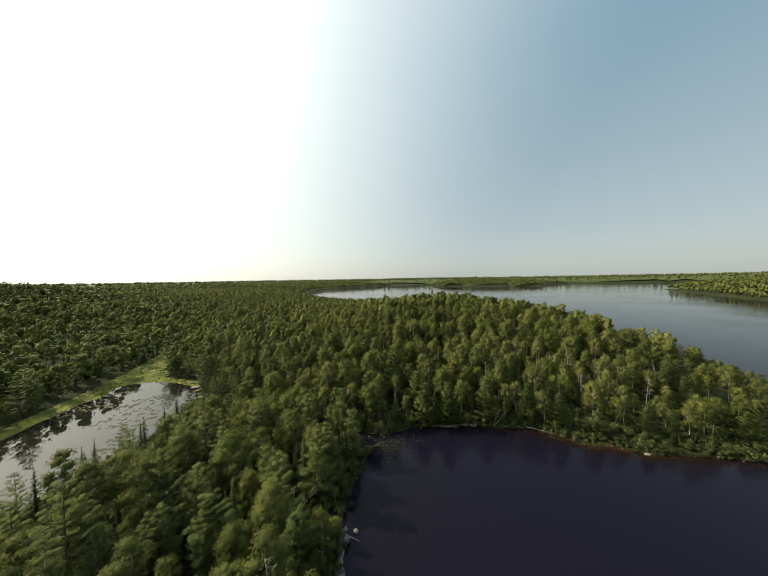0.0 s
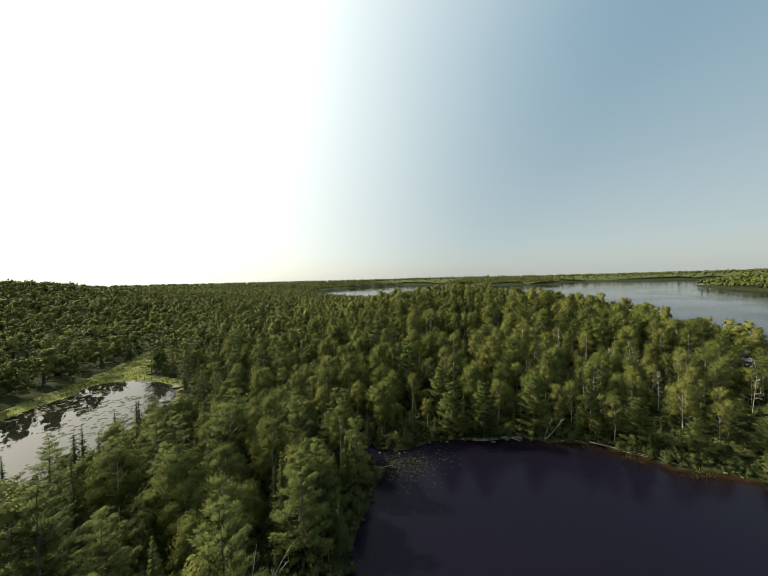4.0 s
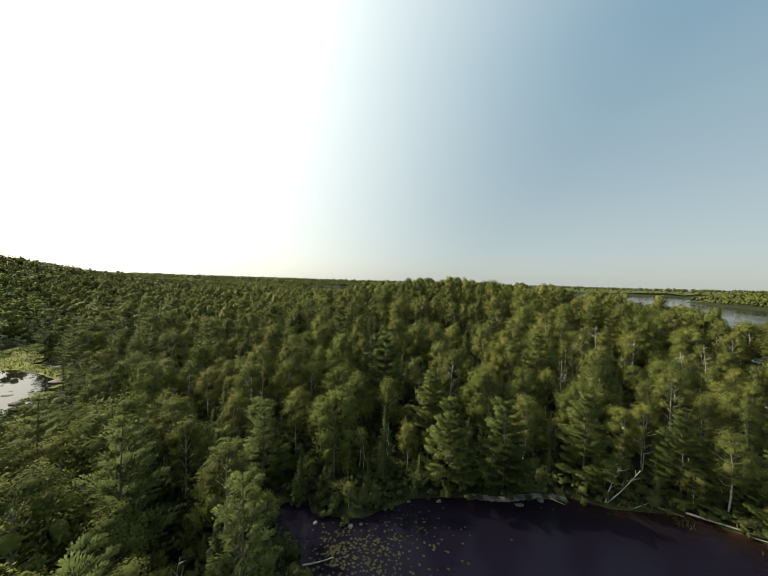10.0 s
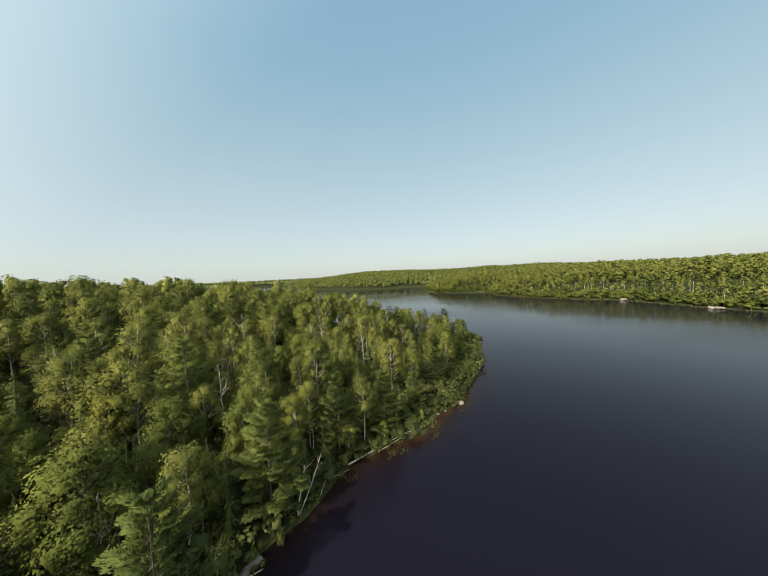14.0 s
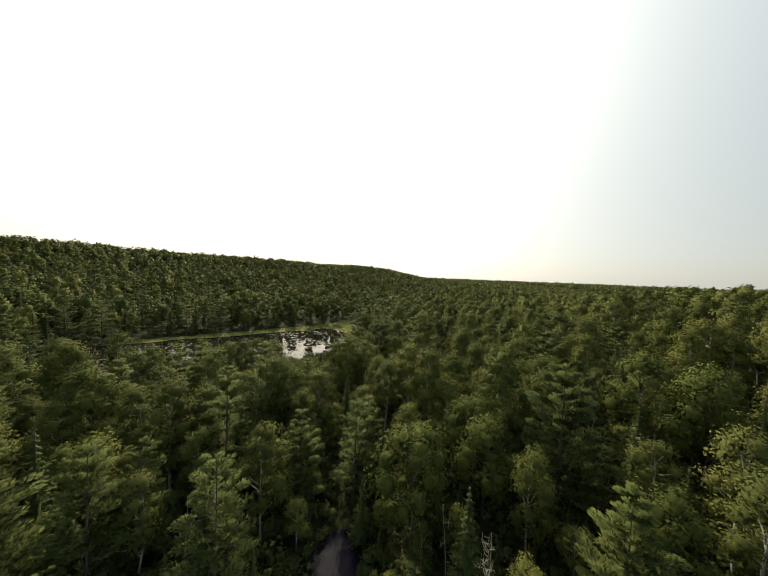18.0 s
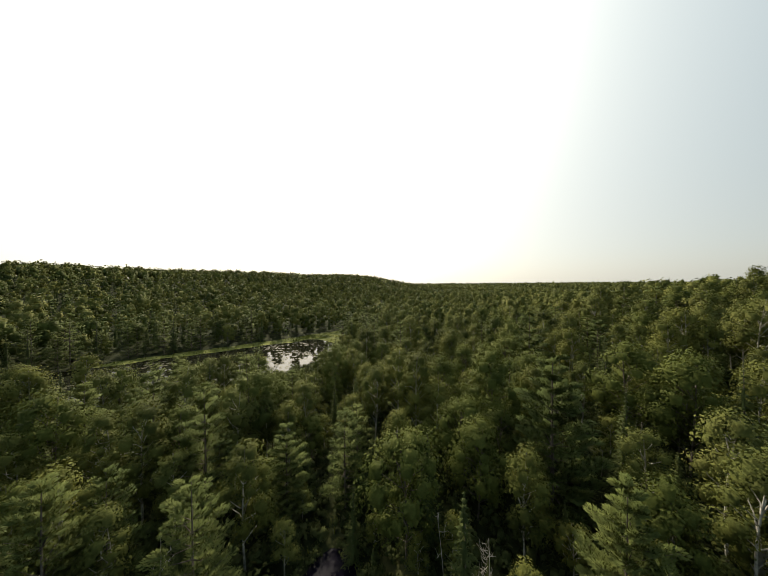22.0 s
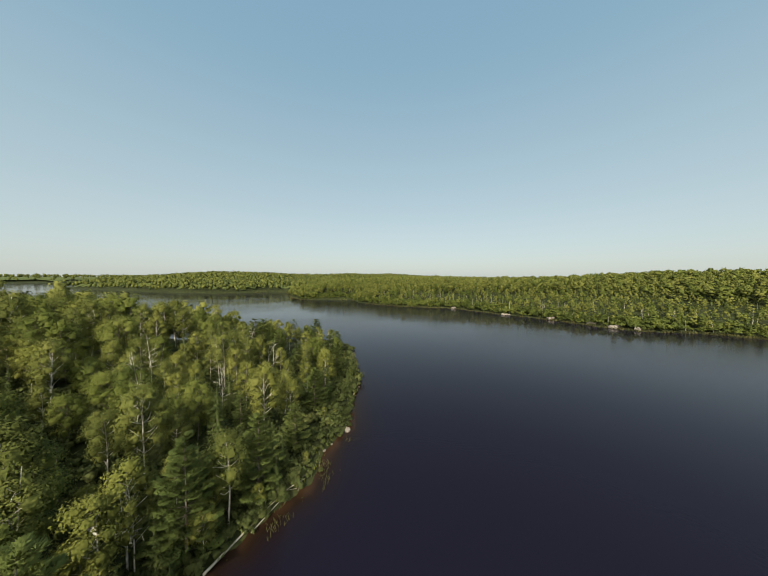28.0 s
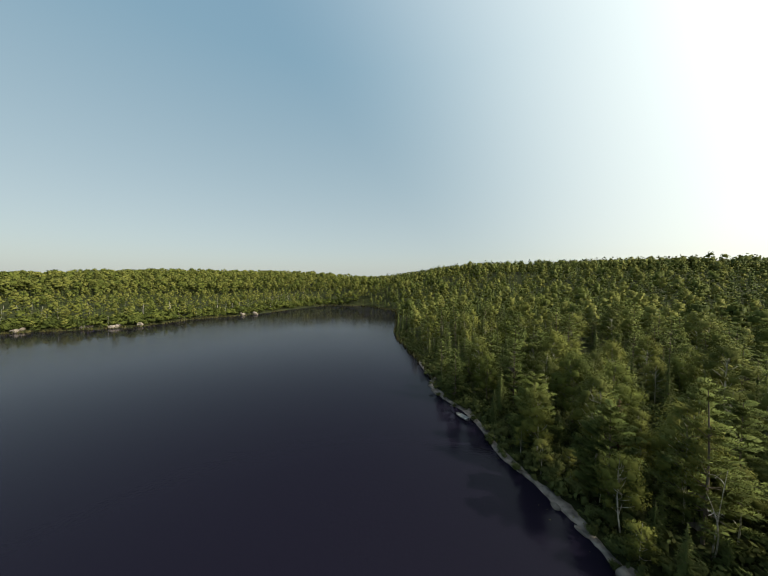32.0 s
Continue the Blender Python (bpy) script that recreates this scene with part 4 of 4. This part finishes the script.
fallen_log()
for x, y, L, turn, tip, label in ((28.6, 90.8, 5.0, -32, -0.45, "grey driftwood trunk sliding from the bank into the water"),
                                  (-2.0, 53.9, 2.2, -20, -0.1, "pale pole lying in the shallow water by the boulder"),
                                  (-1.2, 79.4, 3.0, 20, 0.0, "grey beaver-cut log at the creek mouth"),
                                  (38.5, 90.0, 3.0, 20, 0.1, "grey driftwood stick on the bank")):
    wooden("drift_log", limb(wavy((0, 0, 0.12), (L, 0, 0.12 + tip), 0.08, 5), 0.075, 0.035, 7), BLEACHED, (x, y, max(0.0, float(height(x, y)) * 0.6)), turn, label, "driftwood")


# a dead grey-brown spruce and a rusty one, a yellowing maple
def tinted(name, arrays, mat, x, y, tall, base, label, cat):
    root = tagged(new(name), label, cat)
    k = tall / base
    root.matrix_basis = pose(*on_ground(x, y), 0, 0, 33) @ Matrix.Diagonal((k, k, k, 1))
    made("crown", mesh_from(name + "_crown", *arrays[0]), mat, root)
    made("trunk", mesh_from(name + "_trunk", *arrays[1]), BARK, root)


GREYING = foliage("greying_needles", (0.07, 0.062, 0.05), (0.12, 0.105, 0.085), (0.17, 0.15, 0.12), 0.1)
YELLOWING = foliage("yellowing_leaves", (0.085, 0.080, 0.018), (0.150, 0.142, 0.030), (0.215, 0.200, 0.045))
tinted("dying_spruce", spruce(11.0, 1.3, 260, 0.2), GREYING, 26.0, 97.2, 7.6, 11.0, "greyish-brown dying spruce among green pines", "spruce tree")
tinted("rusty_spruce", spruce(11.0, 1.5, 360, 0.2), LEAF["russet"], -21.6, 72.0, 9.5, 11.0, "rust-brown dead spruce among leafy trees", "spruce tree")
tinted("rusty_spruce", spruce(11.0, 1.5, 360, 0.2), LEAF["russet"], -14.0, 38.0, 9.5, 11.0, "rust-brown dead spruce near the shore", "spruce tree")
tinted("yellowing_maple", broadleaf(12.5, 2.8, 0.25, 2400, 0.10, 14), YELLOWING, 27.5, 110.7, 10.5, 12.5, "maple with yellowing leaves in the green forest", "maple tree")


# ---------- rocks ----------
def stone(x, y, radii, mat, label, turn=0.0, sink=0.35, name="boulder", base=None, group=""):
    v, q = ball((1, 1, 1), (0, 0, 0), 0.16, 6)
    for _ in range(9):                       # broken faces
        n = unit(1)[0]
        over = np.maximum(v @ n - rng.uniform(0.62, 0.92), 0)
        v = v - over[:, None] * n * 0.92
    v = v * np.array(radii)
    v[:, 2] = np.maximum(v[:, 2], -radii[2] * 0.75)
    ob = made(name, mesh_from(name, v, q), mat, smooth=radii[0] > 0.9 and radii[2] > 0.6)
    z = max(0.0, float(height(x, y))) if base is None else base
    ob.matrix_basis = pose(x, y, z + radii[2] * (1 - sink) * 0.6, 0, 0, turn)
    return tagged(ob, label, "rock", group=group)


stone(68.6, 77.6, (0.7, 0.5, 0.4), PALE_ROCK, "single pale boulder standing in the shallows")
stone(-2.7, 52.8, (1.1, 1.0, 0.85), ROCK, "large rounded grey boulder at the waterline")
stone(-0.8, 54.9, (0.5, 0.42, 0.36), PALE_ROCK, "small pale rock in the shallow water")
stone(-4.2, 55.6, (0.8, 0.6, 0.5), ROCK, "rounded grey rock on the bank beside the boulder")
stone(-76.5, 116.5, (2.4, 1.2, 0.5), PALE_ROCK, "pale rock slab at the edge of the beaver pond", base=POND_Z)
stone(-70.5, 105.0, (1.6, 0.9, 0.4), PALE_ROCK, "pale rock at the edge of the beaver pond", base=POND_Z)
stone(-81.5, 121.0, (1.5, 0.8, 0.4), PALE_ROCK, "pale rock at the edge of the beaver pond", base=POND_Z)


def along(points, step, jitter):
    """Places along a line, a step apart."""
    out = []
    for (ax, ay), (bx, by) in zip(points, points[1:]):
        L = math.hypot(bx - ax, by - ay)
        for i in range(max(1, int(L / step))):
            t = (i + rng.uniform(0, 0.8)) * step / L
            out.append((ax + (bx - ax) * t + rng.normal(0, jitter), ay + (by - ay) * t + rng.normal(0, jitter), math.degrees(math.atan2(by - ay, bx - ax))))
    return out


STRIP = [(8, -14), (6, 3), (8, 8), (6, 15), (3, 21), (1.5, 27), (0.5, 35), (-1, 41), (-2, 47), (-2.3, 52), (-4, 57)]


def shore_ledge(points, wide):
    """A low broken shelf of rock that follows the waterline."""
    rows = []
    for (ax, ay), (bx, by) in zip(points, points[1:]):
        L = math.hypot(bx - ax, by - ay)
        nx, ny = -(by - ay) / L, (bx - ax) / L
        for t in np.arange(0, 1, 0.35 / L):
            x, y = ax + (bx - ax) * t, ay + (by - ay) * t
            off = np.linspace(-4, 4, 65)
            edge = lake_edge(x + nx * off, y + ny * off)
            k = int(np.argmin(np.abs(edge)))
            x, y = x + nx * off[k], y + ny * off[k]
            land = 1 if lake_edge(x + nx, y + ny) > lake_edge(x - nx, y - ny) else -1
            w = wide * (0.75 + 0.45 * float(waves(x * 0.7, y * 0.7, 51)))
            lift = 0.16 + 0.10 * float(waves(x * 1.3, y * 1.3, 52))
            line = []
            for across, up in ((-0.7, -0.35), (-0.45, 0.05), (-0.2, lift), (0.4, lift + 0.05), (1.0, lift + 0.10), (1.5, 0.0)):
                across = across * w + rng.normal(0, 0.05)
                line.append((x + nx * land * across, y + ny * land * across, up + rng.normal(0, 0.035)))
            rows.append(line if land > 0 else line[::-1])
    ob = made("shore_ledge", mesh_from("shore_ledge", np.array(rows).reshape(-1, 3), grid_faces(6, len(rows))), LEDGE_ROCK)
    tagged(ob, "low grey granite ledge along the waterline", "rock", kind="structure")


shore_ledge(STRIP, 0.85)
shore_ledge([(17, 90.2), (22, 89.7), (31, 90.1)], 0.5)
for x, y, a in along(STRIP, 2.6, 0.5):
    stone(x, y, (rng.uniform(0.4, 1.1), rng.uniform(0.3, 0.55), rng.uniform(0.10, 0.22)), ROCK, "flat grey rock slab along the lake shore", a + rng.normal(0, 14), 0.7, "shore_slab", group="shore slabs")
for x, y, a in along([(17, 90.2), (22, 89.7), (30, 90.2)], 3.0, 0.3):
    stone(x, y, (rng.uniform(0.4, 0.8), rng.uniform(0.3, 0.5), rng.uniform(0.12, 0.25)), ROCK, "grey ledge rock under the shore pines", a + rng.normal(0, 15), 0.6, "shore_slab", group="shore slabs")
for x, y, a in along([(55, 83), (62, 81.5), (69, 78.5), (82, 77), (96, 75.5), (103, 77), (128, 78.6)], 2.6, 0.5):
    k = rng.uniform(0.12, 0.36)
    stone(x, y, (k * 1.3, k, k * 0.7), PALE_ROCK, "small pale stone at the waterline", a, 0.4, "shore_stone", group="shore stones")
for x, y, a in along([(-2, 84.3), (3, 84.6), (9, 88), (16, 89.6)], 2.4, 0.5):
    k = rng.uniform(0.12, 0.3)
    stone(x, y, (k * 1.3, k, k * 0.7), ROCK, "small grey stone at the creek mouth", a, 0.7, "shore_stone", group="shore stones")
for cx, cy, wide_ in ((226, -38, 3), (201, -57, 4), (176, -67, 3), (164, -72, 5), (157, -78, 3), (117, -132, 5), (124, -125, 4), (275, -12, 2)):
    for _ in range(3):
        stone(cx + rng.normal(0, wide_ * 0.35) + 1.6, cy + rng.normal(0, wide_ * 0.35) - 1.0, (rng.uniform(1.4, 2.6), rng.uniform(1.0, 0.9 + wide_ * 0.35), rng.uniform(0.7, 1.4)), PALE_ROCK,
              "pale granite outcrop on the far shore", rng.uniform(-80, -20), 0.4, "granite_outcrop", group="far outcrops")


# ---------- boat ----------
def rowing_boat():
    root = tagged(new("moored_boat"), "small pale aluminium boat drawn up to the rocky shore", "boat")
    root.matrix_basis = pose(4.2, 23.6, 0.10, 0, 0, -60) @ Matrix.Diagonal((0.72, 0.72, 0.72, 1))
    n, rows = 13, []
    for i in range(n):
        t = i / (n - 1)
        half = 0.78 * (1 - max(0, (t - 0.55) / 0.45) ** 2.2) + 0.02
        rise = 0.25 * max(0, t - 0.5) ** 1.5
        keel = -0.12 + 0.30 * max(0, t - 0.75) ** 1.2
        x = -2.1 + 4.2 * t
        rows.append([(x, -half, 0.42 + rise), (x, -half * 0.86, 0.10), (x, -half * 0.45, keel), (x, half * 0.45, keel), (x, half * 0.86, 0.10), (x, half, 0.42 + rise)])
    v = np.array(rows).reshape(-1, 3)
    q = grid_faces(6, n)
    bm_v = np.concatenate([v, v * np.array([0.98, 0.95, 1.0]) + np.array([0, 0, 0.035])])
    stern = np.array([[0, 1, 4, 5], [1, 2, 3, 4]])
    q2 = np.concatenate([q, q[:, ::-1] + len(v), stern[:, ::-1], stern + len(v)])
    made("hull", mesh_from("boat_hull", bm_v, q2), HULL, root, True)
    for x, half in ((-1.45, 0.72), (-0.2, 0.72), (1.0, 0.52)):
        b = bmesh.new()
        bmesh.ops.create_cube(b, size=1.0, matrix=Matrix.Translation((x, 0, 0.28)) @ Matrix.Diagonal((0.30, half * 1.9, 0.06, 1)))
        bmesh.ops.bevel(b, geom=b.edges[:], offset=0.012, segments=1)
        me = bpy.data.meshes.new("boat_bench")
        b.to_mesh(me)
        b.free()
        made("bench", me, HULL, root)
    b = bmesh.new()
    for x, z, sx_, sy_, sz in ((-2.28, 0.62, 0.34, 0.26, 0.34), (-2.26, 0.15, 0.14, 0.12, 0.75)):
        bmesh.ops.create_cube(b, size=1.0, matrix=Matrix.Translation((x, 0, z)) @ Matrix.Diagonal((sx_, sy_, sz, 1)))
    bmesh.ops.bevel(b, geom=b.edges[:], offset=0.03, segments=2)
    me = bpy.data.meshes.new("outboard")
    b.to_mesh(me)
    b.free()
    made("outboard_motor", me, DARK, root)
    made("gunwale", mesh_from("boat_gunwale", *joined([limb([r[0] for r in rows], 0.03, 0.03, 5), limb([r[5] for r in rows], 0.03, 0.03, 5)])), HULL, root)


HULL = plain("painted_aluminium", (0.14, 0.15, 0.15), (0.24, 0.25, 0.25), 2.0, 0.45, spec=0.5, source="Object")
DARK = plain("dark_plastic", (0.015, 0.015, 0.017), (0.035, 0.035, 0.04), 4.0, 0.5, source="Object")
rowing_boat()


# ---------- lily pads, reeds, marsh ----------
def pads(name, xs, ys, z, radius, mat, label):
    vs, qs = [], []
    for i, (x, y) in enumerate(zip(xs, ys)):
        r, a = radius * rng.uniform(0.55, 1.3), rng.uniform(0, 6.283)
        t = a + np.array([0.3, 1.3, 2.2, 3.14, 4.1, 5.0, 5.98])
        ring = np.stack([x + np.cos(t) * r, y + np.sin(t) * r * 0.85, z + 0.012 + rng.uniform(0, 0.02, 7)], -1)
        vs.append(np.concatenate([ring, [[x, y, z + 0.008]]]))
        k = i * 8
        qs += [[k + 7, k, k + 1, k + 2], [k + 7, k + 2, k + 3, k + 4], [k + 7, k + 4, k + 5, k + 6]]
    return tagged(made(name, mesh_from(name, np.concatenate(vs), np.array(qs)), mat), label, "water plants", kind="stuff")


PAD = foliage("lily_pads", (0.022, 0.024, 0.011), (0.040, 0.041, 0.017), (0.066, 0.062, 0.027), 0.05, 0.5)
lx = np.concatenate([rng.normal(5.0, 2.6, 400), rng.normal(1.5, 1.6, 130), rng.normal(10, 3.2, 90)])
ly = np.concatenate([rng.normal(80.0, 2.6, 400), rng.normal(81.5, 1.4, 130), rng.normal(84.5, 1.8, 90)])
lk_ = lake_edge(lx, ly) < -0.5
pads("lily_pads", lx[lk_], ly[lk_], 0.0, 0.14, PAD, "yellow-green lily pads floating at the creek mouth")
lx, ly = rng.uniform(-10, 135, 5200), rng.uniform(-10, 92, 5200)
e_ = lake_edge(lx, ly)
m_ = (e_ < -0.2) & (e_ > -3.2) & (rng.uniform(size=len(lx)) < 0.35)
pads("floating_leaves", lx[m_], ly[m_], 0.0, 0.10, PAD, "small floating leaves close to the shore")
lx, ly = rng.uniform(-130, -65, 3400), rng.uniform(30, 160, 3400)
pq = signed(lx, ly, POND_SHORE)
m_ = (pq < -1) & (waves(lx / 6, ly / 6, 21) > 0.10 + 0.008 * np.abs(100 - ly))
pads("pond_lily_pads", lx[m_], ly[m_], POND_Z, 0.55, PAD, "lily pads in patches on the beaver pond")


def blades(name, xs, ys, zs, tall, mat, label, wide=0.05):
    n = len(xs)
    a = rng.uniform(0, 6.283, n)
    h = tall * rng.uniform(0.5, 1.3, n)
    lean = rng.normal(0, 0.35, (n, 2)) * h[:, None]
    side = np.stack([np.cos(a), np.sin(a), 0 * a], -1) * wide
    base = np.stack([xs, ys, zs], -1)
    top = base + np.concatenate([lean, h[:, None]], 1)
    v = np.stack([base - side, base + side, top + side * 0.3, top - side * 0.3], 1).reshape(-1, 3)
    return tagged(made(name, mesh_from(name, v, np.arange(4 * n).reshape(-1, 4)), mat), label, "grass", kind="stuff")


REED = foliage("reeds", (0.036, 0.034, 0.014), (0.062, 0.058, 0.022), (0.094, 0.086, 0.034), 0.1)
SEDGE = foliage("bright_sedge", (0.070, 0.085, 0.013), (0.130, 0.142, 0.021), (0.195, 0.195, 0.032), 0.3)
rx, ry = rng.uniform(42, 66, 5200), rng.uniform(76, 91, 5200)
re_ = lake_edge(rx, ry)
m_ = (re_ < 0.3) & (re_ > -2.4) & (waves(rx / 1.1, ry / 1.1, 31) > 0.35)
blades("shore_reeds", rx[m_], ry[m_], 0 * rx[m_], 0.40, REED, "thin brown-green reeds standing in the shallows by the log", 0.035)
rx, ry = rng.uniform(-12, 142, 15000), rng.uniform(-30, 100, 15000)
re_ = lake_edge(rx, ry)
m_ = (re_ > 0) & (re_ < 2.2)
blades("shore_grass", rx[m_], ry[m_], height(rx[m_], ry[m_]), 0.7, SEDGE, "tufts of pale grass along the lake shore", 0.07)

# floating mats of sedge in the pond and the bright marsh at its head
def mat_height(x, y, inside):
    return waves(x / 7, y / 7, 41) + 0.5 * waves(x / 3, y / 3, 42) - 0.15 + np.clip((y - 121) / 8, -1.0, 2.2) + np.clip((-101 - x) / 5, -0.6, 2.0) + 0.9 * np.clip((inside + 6) / 5, -0.5, 1.2)


mx, my = np.meshgrid(np.arange(-150, -60, 1.5), np.arange(26, 190, 1.5))
pq = signed(mx, my, POND_SHORE)
mat_level = mat_height(mx, my, pq)
mz = POND_Z + np.clip(mat_level * 0.10 - 0.02, -0.3, 0.28)
mf = grid_faces(mx.shape[1], mx.shape[0])
mf = mf[((mat_level.ravel()[mf] > -0.3) & (pq.ravel()[mf] < 3)).all(1)]
marsh = made("marsh_mat", mesh_from("marsh_mat", np.stack([mx, my, mz], -1).reshape(-1, 3), mf), MARSH, smooth=True)
tagged(marsh, "floating yellow-green sedge mats on the beaver pond", "marsh", kind="stuff")
rx, ry = rng.uniform(-150, -62, 26000), rng.uniform(26, 190, 26000)
pq = signed(rx, ry, POND_SHORE)
lvl = mat_height(rx, ry, pq)
m_ = (pq < 1.5) & (lvl > 0.35) & ((ry > 108) | (rng.uniform(size=len(rx)) < 0.3))
blades("marsh_sedge", rx[m_], ry[m_], 0 * rx[m_] + POND_Z + 0.05, 0.6, SEDGE, "bright yellow-green sedge on the marsh mats", 0.14)

# meadow and pale fringe on the far shores
qx, qy = np.meshgrid(np.arange(378, 445, 3.0), np.arange(80, 150, 3.0))
qm = signed(qx, qy, MEADOW) < 2
qf = grid_faces(qx.shape[1], qx.shape[0])
qf = qf[qm.ravel()[qf].all(1)]
FIELD = plain("meadow_grass", (0.13, 0.135, 0.030), (0.24, 0.23, 0.06), 0.15, 0.9)
meadow = made("meadow", mesh_from("meadow", np.stack([qx, qy, height(qx, qy) + 0.25], -1).reshape(-1, 3), qf), FIELD, smooth=True)
tagged(meadow, "small bright grassy meadow on the far shore", "meadow", kind="structure")
rx, ry = [], []
for (ax, ay), (bx, by) in zip(LAKE[44:69], LAKE[45:70]):
    k = int(math.hypot(bx - ax, by - ay) * 5)
    t = rng.uniform(0, 1, k)
    rx.append(ax + (bx - ax) * t + rng.normal(0, 1.0, k))
    ry.append(ay + (by - ay) * t + rng.normal(0, 1.0, k))
rx, ry = np.concatenate(rx), np.concatenate(ry)
e_ = lake_edge(rx, ry)
m_ = (e_ > -0.5) & (e_ < 4)
blades("far_shore_grass", rx[m_], ry[m_], np.maximum(height(rx[m_], ry[m_]), 0), 0.9, REED, "pale grass fringe along the far shore", 0.35)
